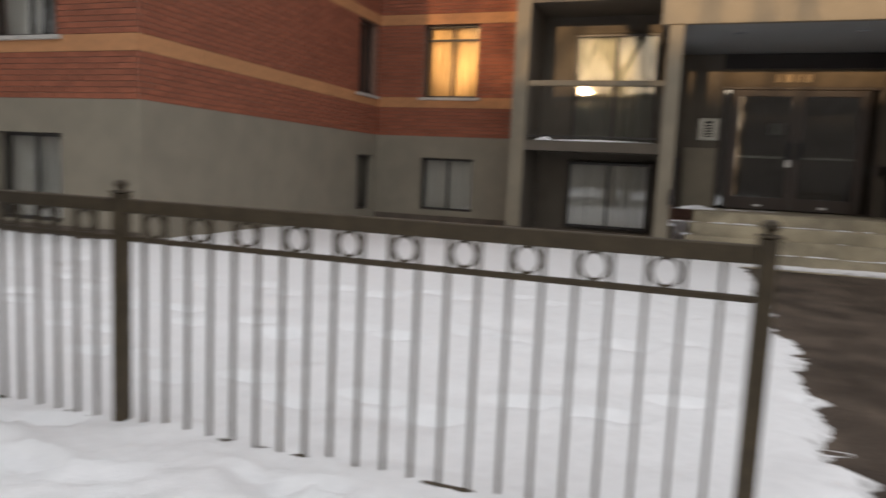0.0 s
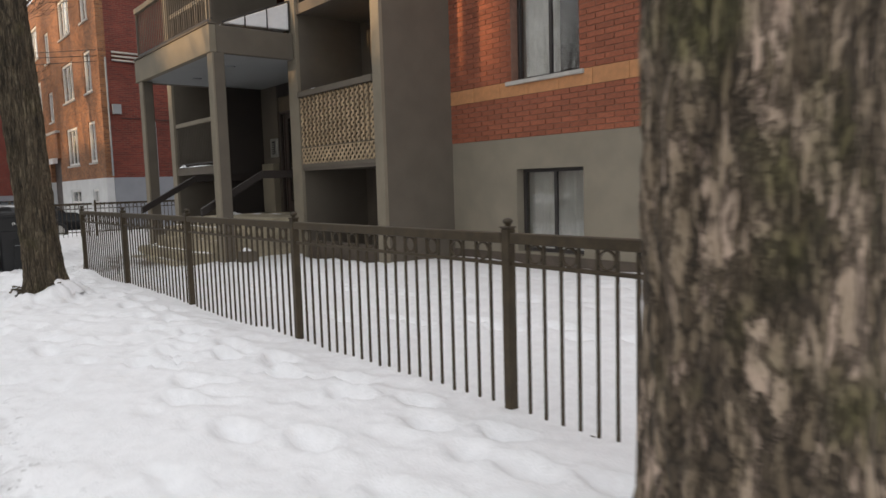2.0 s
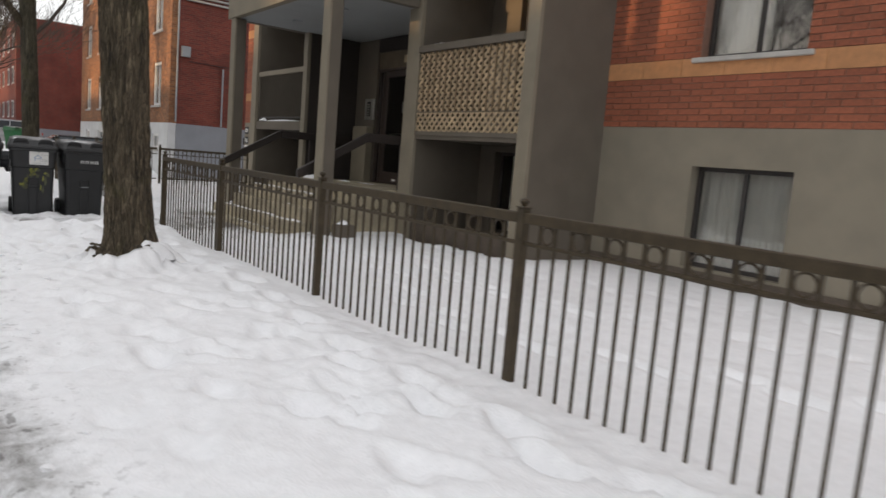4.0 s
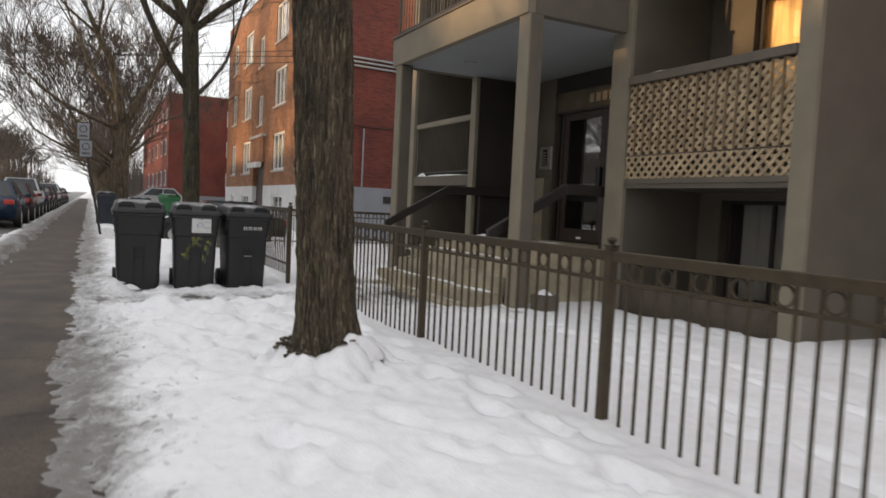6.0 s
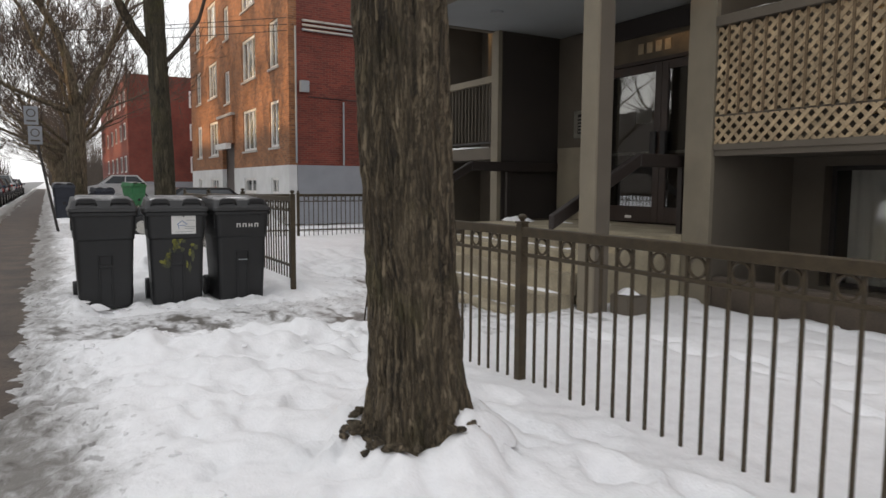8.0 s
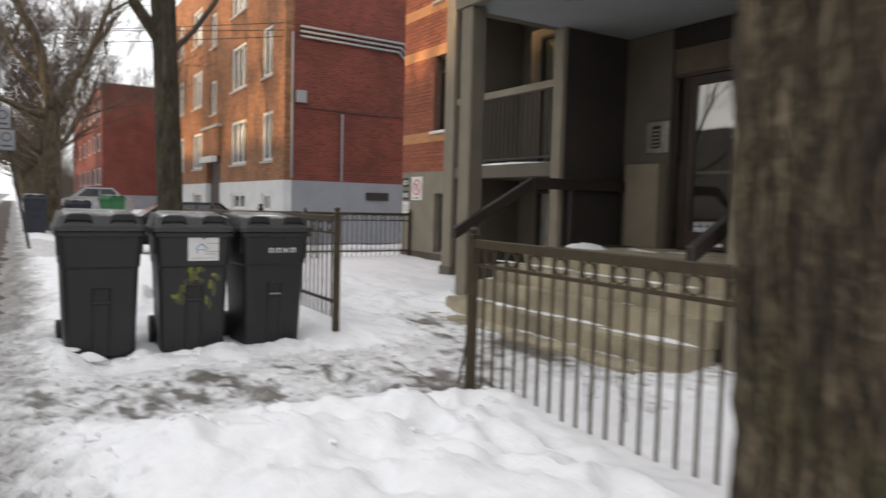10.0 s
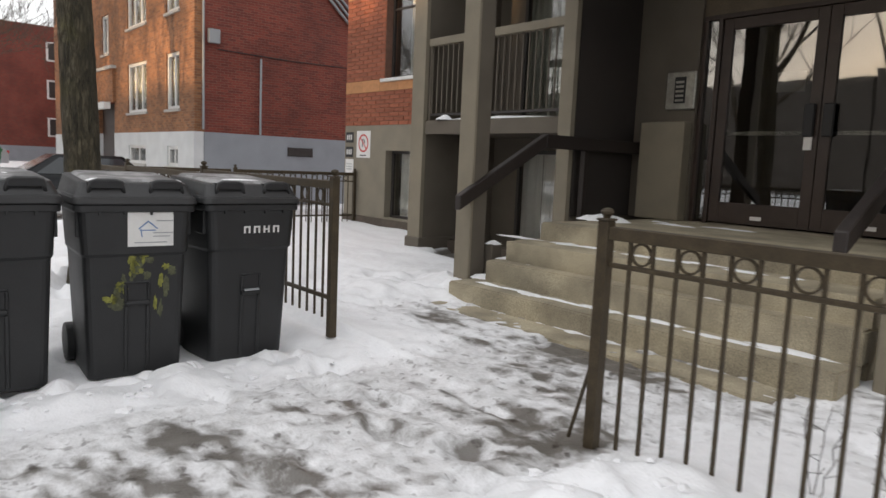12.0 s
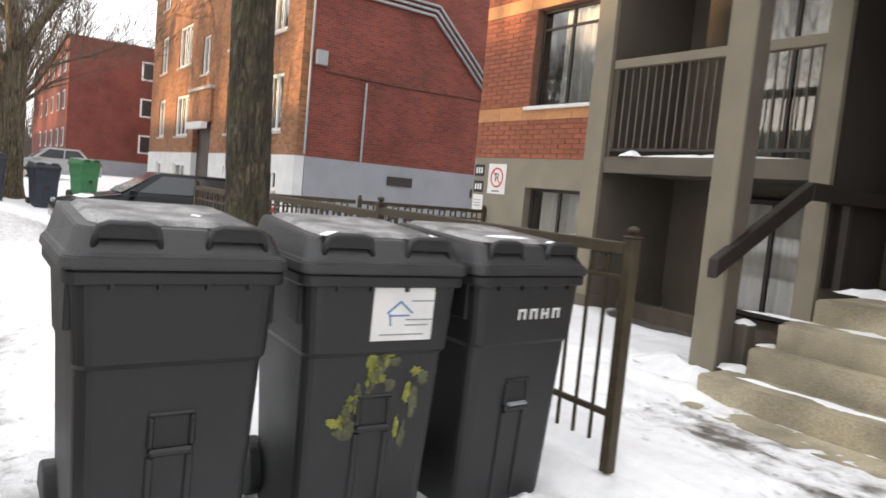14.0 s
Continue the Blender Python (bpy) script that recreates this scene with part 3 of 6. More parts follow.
def lay_bricks(wall, places, to_world, near=None):
    """near(centre, z): whether a brick is an object of its own; the others are joined."""
    verts, faces = [], []
    loose = 0
    for c, L, z in places:
        v, f = brick_shape(L)
        if near and near(c, z) and loose < 290:
            key = round(L, 3)
            if key not in BRICK_MESH:
                me = bpy.data.meshes.new("brick")
                me.from_pydata(v, [], f)
                me.materials.append(RED)
                BRICK_MESH[key] = me
            ob = new("brick", BRICK_MESH[key])
            ob.matrix_basis = to_world(c, z)
            under(ob, wall)
            loose += 1
            continue
        k = len(verts)
        m = to_world(c, z)
        verts += [tuple(m @ Vector(p)) for p in v]
        faces += [tuple(k + q for q in g) for g in f]
    ob = raw("brickwork", verts, faces, REDS, wall)
    tagged(ob, kind="stuff")


def tan_band(wall, a0, a1, z0, z1, to_world, holes=()):
    L = 0.59
    n = max(1, round((a1 - a0) / L))
    for k in range(n):
        p, q = a0 + (a1 - a0) * k / n, a0 + (a1 - a0) * (k + 1) / n
        if any(h[0] < (p + q) / 2 < h[1] and h[2] < (z0 + z1) / 2 < h[3] for h in holes):
            continue
        bm = bx(-(q - p) / 2 + 0.002, (q - p) / 2 - 0.002, -0.010, 0.0, 0.003, z1 - z0 - 0.003)
        ob = obj("block", bm, TAN)
        ob.matrix_basis = to_world((p + q) / 2, z0)
        under(ob, wall)


def window_unit(name, x0, x1, z0, z1, y, label, frame_mat=FRAME, depth=0.14, mullions=(0.5,), rail=None, curtain=CURTAIN, cover=(0.0, 1.0), sill=None, turn=None, sill_over=0.09):
    """A window set back in its opening, facing -y: frame, panes, curtain and sill. turn: a pose for walls that face elsewhere."""
    w = thing(name, label, "window", at=(0, 0, 0))
    w["kind"] = "structure"
    yf = y + depth
    t = 0.05
    bm = bmesh.new()
    ring_frame(bm, x0, x1, z0, z1, yf, yf + 0.06, t)
    part("window_frame", bm, frame_mat, w, bevel=0.004)
    stops = [x0 + t] + [x0 + (x1 - x0) * f for f in mullions] + [x1 - t]
    for f in mullions:
        c = x0 + (x1 - x0) * f
        part("mullion", bx(c - 0.025, c + 0.025, yf + 0.004, yf + 0.056, z0 + t, z1 - t), frame_mat, w, bevel=0.004)
    if rail is not None:
        zr = z0 + (z1 - z0) * rail
        part("rail", bx(x0 + t, x1 - t, yf + 0.006, yf + 0.05, zr - 0.02, zr + 0.02), frame_mat, w, bevel=0.004)
    for a, b in zip(stops, stops[1:]):
        p = part("pane", bx(a, b, yf + 0.025, yf + 0.031, z0 + t, z1 - t), GLASS, w)
        p.visible_shadow = False
    if curtain:
        a, b = x0 + (x1 - x0) * cover[0], x0 + (x1 - x0) * cover[1]
        n = max(6, int((b - a) / 0.03))
        vs, fs = [], []
        for k in range(n + 1):
            xx = a + (b - a) * k / n
            yy = yf + 0.14 + 0.018 * math.sin(k * 1.15) + 0.008 * math.sin(k * 2.7)
            vs += [(xx, yy, z0 + 0.02), (xx, yy, z1), (xx, yy + 0.004, z0 + 0.02), (xx, yy + 0.004, z1)]
            if k:
                j = 4 * k
                fs += [(j - 4, j, j + 1, j - 3), (j - 2, j - 1, j + 3, j + 2)]
        under(raw("curtain", vs, fs, curtain, smooth=True), w)
    part("room", room_bm(x0, x1, yf, z0, z1), ROOM, w)
    if sill:
        part("window_sill", bx(x0 - sill_over, x1 + sill_over, y - 0.055, yf, z0 - 0.06, z0 - 0.002), sill, w, bevel=0.008)
    if turn is not None:
        w.matrix_basis = turn
    return w


def room_bm(x0, x1, yf, z0, z1):
    """The dim inside of a room behind a window: five sides, open to the pane."""
    bm = bmesh.new()
    a, b, c, d, e, f = x0 - 0.02, x1 + 0.02, yf + 0.062, yf + 1.6, z0 - 0.02, z1 + 0.02
    v = [bm.verts.new(p) for p in ((a, c, e), (b, c, e), (b, d, e), (a, d, e), (a, c, f), (b, c, f), (b, d, f), (a, d, f))]
    for q in ((0, 1, 2, 3), (4, 7, 6, 5), (3, 2, 6, 7), (0, 3, 7, 4), (1, 5, 6, 2)):
        bm.faces.new([v[k] for k in q])
    return bm


# front walls, side wall and recessed wall
def front_place(c, z):
    return pose(c, FY, z)


def side_place(c, z):
    return pose(FX1, c, z, 0, 0, 90)


def back_place(c, z):
    return pose(c, BACK_Y, z)


WIN_R = (-10.72, -9.45, ZB2, 4.20)
BAS_R = (-10.65, -9.40, 0.16, 1.38)
WIN_L = (-24.20, -22.60, ZB2, 4.20)
BAS_L = (-24.10, -22.80, 0.16, 1.38)
WIN_S = (13.34, 14.2, ZB2, 4.20)
BAS_S = (13.43, 14.2, 0.2, 1.38)
WIN_B = (-7.02, -5.80, ZB2, 4.20)
BAS_B = (-7.00, -5.80, 0.25, 1.38)
UP_R, UP_L, UP_S, UP_B = [(h[0], h[1], 5.32, 6.85) for h in (WIN_R, WIN_L, WIN_S, WIN_B)]


def brick_wall(name, label, axis, spans, upper, lower, place, near=None):
    a0, a1 = spans
    w = thing(name, label, "brick wall")
    w["kind"] = "structure"
    if axis == "front":
        wall_box("base", w, a0, a1, FY, FY + 0.25, -0.3, Z0, STUCCO, lower)
        wall_box("core", w, a0, a1, FY + 0.002, FY + 0.25, Z0, ZW, MORTAR, upper)
    elif axis == "back":
        wall_box("base", w, a0, a1, BACK_Y, BACK_Y + 0.25, -0.3, Z0, STUCCO, lower)
        wall_box("core", w, a0, a1, BACK_Y + 0.002, BACK_Y + 0.25, Z0, ZW, MORTAR, upper)
    else:
        wall_box("base", w, FX1 - 0.25, FX1, a0, a1, -0.3, Z0, STUCCO, lower, "y")
        wall_box("core", w, FX1 - 0.25, FX1 - 0.002, a0, a1, Z0, ZW, MORTAR, upper, "y")
    if axis != "side":
        yb = FY if axis == "front" else BACK_Y
        part("foundation", bx(a0, a1, yb - 0.025, yb - 0.002, -0.3, 0.13), FOUND, w, "dark brown painted foundation strip")
    for za, zb in ((ZB1, ZB2), (ZC1, ZC2), (ZC1 + 0.9, ZC1 + 1.12)):
        tan_band(w, FY + 0.002 if axis == "side" else a0, a1, za, zb, place, upper)
    lay_bricks(w, brick_batch((FY + 0.002, a1) if axis == "side" else spans, 0, upper), place, near)
    return w


brick_wall("wall_front", "red brick wall with tan bands over a grey stucco base", "front", (-12.12, FX1), [WIN_R, UP_R], [BAS_R], front_place, lambda c, z: -12.1 < c < -9.0 and z < 3.5)
brick_wall("wall_front_2", "red brick wall with tan bands over a grey stucco base", "front", (FX0, -21.51), [WIN_L, UP_L], [BAS_L], front_place, lambda c, z: z < 3.6)
brick_wall("wall_side", "shaded red brick side wall over grey stucco", "side", (FY + 0.25, BACK_Y), [WIN_S, UP_S], [BAS_S], side_place)
brick_wall("wall_back", "red brick wall with tan bands set back from the street", "back", (FX1, -4.75), [WIN_B, UP_B], [BAS_B], back_place)

window_unit("window_1", *WIN_R, FY, "dark-framed sliding window with a pale curtain", mullions=(0.5,), rail=None, sill=SILL, cover=(0, 0.55))
window_unit("window_2", *BAS_R, FY, "dark-framed basement window with pale curtains", cover=(0, 1), sill=None)
window_unit("window_3", *WIN_L, FY, "dark-framed window with a snowy sill", mullions=(0.42,), rail=0.8, sill=WHITE, curtain=DULLCURT, cover=(0.25, 1))
window_unit("window_4", *BAS_L, FY, "dark-framed basement window with curtains", cover=(0.1, 0.9))
window_unit("window_5", *WIN_B, BACK_Y, "dark-framed window with ochre curtains", curtain=WARMCURT, rail=0.8, sill=SILL)
window_unit("window_6", *BAS_B, BACK_Y, "dark basement window", cover=(0, 1), curtain=CURTAIN)
TS = pose(FX1, 0, 0, 0, 0, 90)
window_unit("window_7", *WIN_S, 0, "narrow dark window in a side wall", curtain=None, sill=SILL, turn=TS)
window_unit("window_8", *BAS_S, 0, "narrow dark basement window in a side wall", curtain=None, turn=TS)
for k, (h, yy, tt) in enumerate(((UP_R, FY, None), (UP_L, FY, None), (UP_B, BACK_Y, None), (UP_S, 0, TS))):
    window_unit("window_%d" % (9 + k), *h, yy, "dark-framed upper window with a pale curtain", sill=SILL, turn=tt)

BEFORE_BAY = set(scene.objects)
# bay: piers, partitions, balconies, entrance
XL0, XL1, PL0, PL1, PR0, PR1, XR0, XR1 = -21.52, -21.25, -18.81, -18.63, -15.03, -14.69, -12.32, -12.10
setting(obj("wall_bay_back", bx(XL1, PL0, FY, FY + 0.25, -0.3, ZW), TAUPE), "taupe painted wall behind a balcony", "wall")
bay = thing("wall_bay", "taupe painted bay of piers and partitions", "wall")
bay["kind"] = "structure"
for a, b in ((XL0, XL1), (PL0, PL1), (PR0, PR1), (XR0, XR1)):
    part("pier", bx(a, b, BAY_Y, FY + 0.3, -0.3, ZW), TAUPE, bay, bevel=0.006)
    # lighter sheet paints the light that falls on each pier front
    part("pier_edge", bx(a - 0.002, b + 0.002, BAY_Y - 0.004, BAY_Y + 0.06, -0.3, ZW), TAUPE_LIT, bay, "front edge in a lighter, lit tone", bevel=0.004)
part("plinth", bx(XL0 - 0.03, XL1 + 0.03, BAY_Y - 0.03, FY, -0.3, 0.14), TAUPE, bay, bevel=0.01)
LW = (-14.32, -12.95, 0.10, 1.42)
wall_box("bay_wall", bay, PR1, XR0, FY, FY + 0.25, -0.3, ZW, TAUPE, [LW, (-14.0, -12.6, 1.9, 4.0)])

part("curb", bx(PR1 + 0.003, XR0 - 0.003, BAY_Y + 0.08, BAY_Y + 0.22, -0.3, 0.24), FOUND, bay, "low dark brown curb", bevel=0.01)
part("curb", bx(XL1 + 0.003, PL0 - 0.003, BAY_Y + 0.5, BAY_Y + 0.62, -0.3, 0.10), FOUND, bay, "low dark brown curb", bevel=0.01)

# ---- entrance ----
LAND = 0.66
ST_X0, ST_X1 = -18.45, -15.04
steps = thing("entrance_steps", "weathered tan concrete entrance steps with snow in the corners", "steps")
steps["kind"] = "structure"


def rough_block(x0, x1, y0, y1, z0, z1, seed, amp=0.006):
    """A cast block with slightly worn, uneven edges."""
    bm = bx(x0, x1, y0, y1, z0, z1)
    bmesh.ops.subdivide_edges(bm, edges=[e for e in bm.edges if abs((e.verts[0].co - e.verts[1].co).x) > 0.5], cuts=24)
    bmesh.ops.bevel(bm, geom=[e for e in bm.edges if e.calc_face_angle(0) > 0.5], offset=0.014, segments=2, affect="EDGES")
    for v in bm.verts:
        v.co += Vector((0, amp * nz(v.co.x, v.co.z, 3, seed), amp * nz(v.co.x, v.co.y, 4, seed + 2)))
    return bm


for k in range(4):
    z1 = (0.11, 0.31, 0.49, LAND)[k]
    y0 = 4.03 + 0.31 * k
    y1 = FY - 0.05 if k == 3 else y0 + 0.36
    part("step", rough_block((-18.42, -18.26, -18.22, -18.16)[k], ST_X1, y0, y1, -0.1 if k == 0 else z1 - 0.22, z1, k), CONCRETE, steps)
part("apron", rough_block(-18.36, ST_X1 - 0.2, 3.70, 4.029, -0.25, -0.055, 9), CONCRETE, steps, "worn paved strip before the steps")
part("cheek", bx(-18.15, ST_X1 - 0.01, 4.5, FY - 0.08, -0.1, LAND - 0.17), CONCRETE, steps)


def snow_patch(name, cx, cy, z, rx, ry, h, seed, label, cat="snow", cut=-0.2):
    """A thin irregular patch of snow lying on a flat surface."""
    n, vs, fs = 26, [], []
    for r in range(7):
        for q in range(n):
            a = 2 * math.pi * q / n
            k = (r / 6) * (1 + 0.42 * nz(math.cos(a), math.sin(a), 2.1, seed) + 0.32 * nz(math.cos(a), math.sin(a), 5, seed + 3))
            x, y = cx + rx * k * math.cos(a), cy + ry * k * math.sin(a)
            vs.append((x, y, z - 0.004 + h * (1 - (r / 6) ** 2) * (0.8 + 0.5 * nz(x, y, 9, seed))))
    for r in range(6):
        for q in range(n):
            fs.append((r * n + q, r * n + (q + 1) % n, (r + 1) * n + (q + 1) % n, (r + 1) * n + q))
    return tagged(raw(name, vs, fs, SNOW, smooth=True), label, cat, kind="stuff")


for k in range(4):
    z1, y0 = (0.11, 0.31, 0.49, LAND)[k], 4.03 + 0.31 * k
    rng = random.Random(70 + k)
    for q in range(8 if k < 3 else 4):
        x = ST_X0 + 0.1 + (ST_X1 - ST_X0 - 0.4) * (q + rng.random() * 0.9) / 8
        snow_patch("snow_patch", x, (y0 + 0.22 + rng.uniform(-0.06, 0.05)) if k < 3 else FY - 0.6 - rng.random(), z1, rng.uniform(0.08, 0.36), rng.uniform(0.02, 0.08), rng.uniform(0.010, 0.026), rng.random() * 50, "thin crust of snow on a concrete step")
snow_patch("snow_patch", -18.1, 5.9, LAND, 0.28, 0.16, 0.09, 5, "small heap of snow on the landing")
snow_patch("snow_patch", -18.82, 4.35, snow_height(-18.82, 4.35) - 0.03, 0.30, 0.40, 0.09, 8, "heap of snow beside the bottom step")
snow_patch("snow_patch", -18.56, 4.22, snow_height(-18.56, 4.22) - 0.02, 0.20, 0.20, 0.13, 18, "heap of snow against the bottom step")
snow_patch("snow_patch", -18.36, 4.44, 0.11, 0.16, 0.09, 0.07, 28, "heap of snow on the corner of a step")
snow_patch("snow_patch", -18.50, 4.66, 0.42, 0.07, 0.08, 0.045, 9, "cap of snow on a short post")

part("side_block", rough_block(-14.75, -14.50, 4.58, 4.84, -0.1, 0.15, 6), TAUPE, steps, "low dark brown block")
snow_patch("snow_patch", -14.63, 4.71, 0.158, 0.10, 0.10, 0.06, 17, "heap of snow on a low block")

# canopy over the entrance, a balcony floor above
CFX0, CFX1, CZ0, CZ1 = -18.85, -14.77, 3.48, 3.93
canopy = thing("entrance_canopy", "taupe entrance canopy on square columns with a pale soffit", "canopy")
canopy["kind"] = "structure"
# front board lighter than the side boards: its light is in the colour
part("fascia", bx(CFX0, CFX1, COL_Y, COL_Y + 0.12, CZ0, CZ1), TAUPE_LIT, canopy, "front board in a lighter, lit tone", bevel=0.008)
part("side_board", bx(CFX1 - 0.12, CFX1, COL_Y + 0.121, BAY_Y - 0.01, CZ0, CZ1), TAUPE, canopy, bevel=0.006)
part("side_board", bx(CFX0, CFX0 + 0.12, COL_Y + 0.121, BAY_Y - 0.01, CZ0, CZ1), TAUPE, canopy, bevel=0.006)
part("soffit", bx(CFX0 + 0.121, CFX1 - 0.121, COL_Y + 0.121, FY - 0.01, CZ0 + 0.012, CZ0 + 0.06), SOFFIT, canopy, "pale grey painted soffit")
part("deck", bx(CFX0 + 0.121, CFX1 - 0.121, COL_Y + 0.121, FY - 0.01, CZ1 - 0.08, CZ1 - 0.01), TAUPE, canopy)
part("cap", bx(CFX0 - 0.02, CFX1 + 0.02, COL_Y - 0.02, COL_Y + 0.14, CZ1 + 0.001, CZ1 + 0.035), TAUPE, canopy, bevel=0.005)
for cx in (-18.62, -14.86):
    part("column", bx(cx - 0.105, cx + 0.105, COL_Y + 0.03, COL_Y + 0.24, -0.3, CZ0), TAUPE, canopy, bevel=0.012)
    # thin lighter sheet stands for the light on the column front
    part("column_face", bx(cx - 0.108, cx + 0.108, COL_Y + 0.022, COL_Y + 0.06, -0.3, CZ0 - 0.002), TAUPE_LIT, canopy, "front sheet in a lighter, lit tone", bevel=0.008)
for lx in (-17.7, -16.0):
    l = part("downlight", bmesh.new(), SOFFIT, canopy)
    bm = bmesh.new()
    tube(bm, [(lx, 5.2, CZ0 - 0.012), (lx, 5.2, CZ0 + 0.02)], [0.09, 0.09], 20)
    finish(bm)
    bm.to_mesh(l.data)
    bm.free()


def railing(name, x0, x1, y, z0, z1, label, step=0.105, along="x"):
    """A balcony guard: flat top board, bottom rail, thin square balusters."""
    g = thing(name, label, "railing", "balcony railings")
    def b(a0, a1, w0, w1, c0, c1):
        return bx(a0, a1, w0, w1, c0, c1) if along == "x" else bx(w0, w1, a0, a1, c0, c1)
    part("top_rail", b(x0, x1, y - 0.045, y + 0.045, z1 - 0.10, z1), TAUPE_LIT, g, "lighter flat top board", bevel=0.006)
    part("bottom_rail", b(x0, x1, y - 0.015, y + 0.015, z0 + 0.06, z0 + 0.09), FRAME, g)
    for c in (x0 + 0.022, x1 - 0.022):
        part("post", b(c - 0.02, c + 0.02, y - 0.02, y + 0.02, z0 - 0.002, z1 - 0.10), TAUPE, g)
    n = max(2, int((x1 - x0) / step))
    for k in range(n):
        c = x0 + (x1 - x0) * (k + 0.5) / n
        part("baluster", b(c - 0.008, c + 0.008, y - 0.008, y + 0.008, z0 + 0.09, z1 - 0.10), TAUPE, g)
    return g


def balcony(x0, x1, z0, z1, label):
    s = thing("balcony_slab", label, "balcony")
    s["kind"] = "structure"
    part("slab", bx(x0 + 0.002, x1 - 0.002, BAY_Y + 0.07, FY - 0.002, z0 + 0.02, z1), TAUPE, s)
    part("edge", bx(x0 + 0.002, x1 - 0.002, BAY_Y + 0.03, BAY_Y + 0.069, z0, z1 - 0.01), TAUPE, s, bevel=0.004)
    return s


balcony(XL1, PL0, 1.58, 1.77, "taupe balcony floor between two piers")
railing("balcony_railing", XL1 + 0.01, PL0 - 0.01, BAY_Y + 0.09, 1.77, 2.86, "taupe balcony railing with thin balusters")
snow_patch("snow_patch", -20.0, BAY_Y + 0.10, 1.772, 1.0, 0.05, 0.035, 12, "line of snow along a balcony edge")
# snow-white lump stands for a small white and blue object
snow_patch("snow_patch", -20.9, BAY_Y + 0.06, 1.775, 0.16, 0.07, 0.09, 14, "white lump for a small white and blue object on a balcony corner")
balcony(PR1, XR0, 1.50, 1.64, "taupe balcony floor behind a wooden lattice")
for z in (4.25, 6.85):
    balcony(XL1, PL0, z, z + 0.19, "taupe upper balcony floor")
    balcony(PR1, XR0, z, z + 0.19, "taupe upper balcony floor")
    railing("balcony_railing", XL1 + 0.01, PL0 - 0.01, BAY_Y + 0.09, z + 0.19, z + 1.28, "taupe upper balcony railing with thin balusters")
    railing("balcony_railing", PR1 + 0.01, XR0 - 0.01, BAY_Y + 0.09, z + 0.19, z + 1.28, "taupe upper balcony railing with thin balusters")
railing("balcony_railing", CFX0 + 0.05, CFX1 - 0.05, COL_Y + 0.08, CZ1 + 0.03, CZ1 + 1.05, "dark railing over the entrance canopy")

awning = thing("awning_pane", "small tilted clear pane under snow on the balcony over the entrance", "awning")
vs = [(-14.86, 4.62, CZ1 + 0.06), (-14.86, 5.84, CZ1 + 0.08), (-14.86, 5.84, CZ1 + 0.56)]
bm = bmesh.new()
lo, hi = [[bm.verts.new((p[0] + d, p[1], p[2])) for p in vs] for d in (-0.9, 0.0)]
bm.faces.new(lo[::-1])
bm.faces.new(hi)
for k in range(3):
    bm.faces.new((lo[k], lo[(k + 1) % 3], hi[(k + 1) % 3], hi[k]))
part("snow_load", bm, SNOW, awning, "wedge of snow", bevel=0.012)
for f in (0.0, 0.33, 0.66, 1.0):
    y, z = 4.60 + 1.24 * f, CZ1 + 0.075 + 0.50 * f
    bm = bmesh.new()
    tube(bm, [(-14.845, y, CZ1 + 0.036), (-14.845, y, z)], [0.012, 0.012], 6)
    part("upright", bm, FRAME, awning)
bm = bmesh.new()
tube(bm, [(-14.845, 4.60, CZ1 + 0.075), (-14.845, 5.85, CZ1 + 0.585)], [0.013, 0.013], 6)
part("edge_bar", bm, FRAME, awning)

# glazed doors and windows behind the balconies
window_unit("window_13", -20.6, -19.0, 0.12, 1.42, FY - 0.26, "basement window under the balcony with a pale blind", depth=0.1, cover=(0, 1))
window_unit("window_14", -20.6, -19.0, 1.80, 3.9, FY - 0.26, "dark balcony window with a dull grey-green curtain", depth=0.1, curtain=GREYCURT, cover=(0.0, 1))
window_unit("window_15", -14.0, -12.6, 1.9, 4.0, FY, "glazed balcony door with a curtain coloured a sunlit ochre", curtain=WARMCURT, depth=0.1)
window_unit("window_16", *LW, FY, "dark-framed basement window with a pale blind", cover=(0.1, 1))

# door wall, door, intercom, handrails
DX0, DX1, DZ1, DTOP, DY = -17.62, -15.45, 2.85, 3.22, 7.06
setting(obj("wall_door", bx(PL1, DX0 - 0.22, DY - 0.04, DY + 0.2, LAND, CZ0), TAUPE), "dark taupe wall beside the entrance door", "wall")
setting(obj("wall_door_2", bx(DX1 + 0.22, PR0, DY - 0.04, DY + 0.2, LAND, CZ0), TAUPE), "dark taupe wall beside the entrance door", "wall")
setting(obj("wall_door_3", bx(DX0 - 0.22, DX1 + 0.22, DY - 0.04, DY + 0.2, DTOP, CZ0), BROWN), "dark wood over the entrance door", "wall")
# thin dark sheets put the shade of the entrance recess into colour
setting(obj("wall_recess", bx(PL1 + 0.003, PL1 + 0.015, BAY_Y + 0.07, DY - 0.045, LAND, CZ0), RECESS), "dark brown sheet for the shade on the wall beside the steps", "wall")
setting(obj("wall_recess_2", bx(PR0 - 0.015, PR0 - 0.003, BAY_Y + 0.07, DY - 0.045, LAND, CZ0), RECESS), "dark brown sheet for the shade on the wall beside the steps", "wall")
door = thing("door_1", "glazed double entrance door in a reddish brown frame", "door")
door["kind"] = "structure"
part("transom_panel", bx(DX0 - 0.22, DX1 + 0.22, DY, DY + 0.1, DZ1 + 0.05, DTOP), PANEL, door, "plain tan panel over the door")
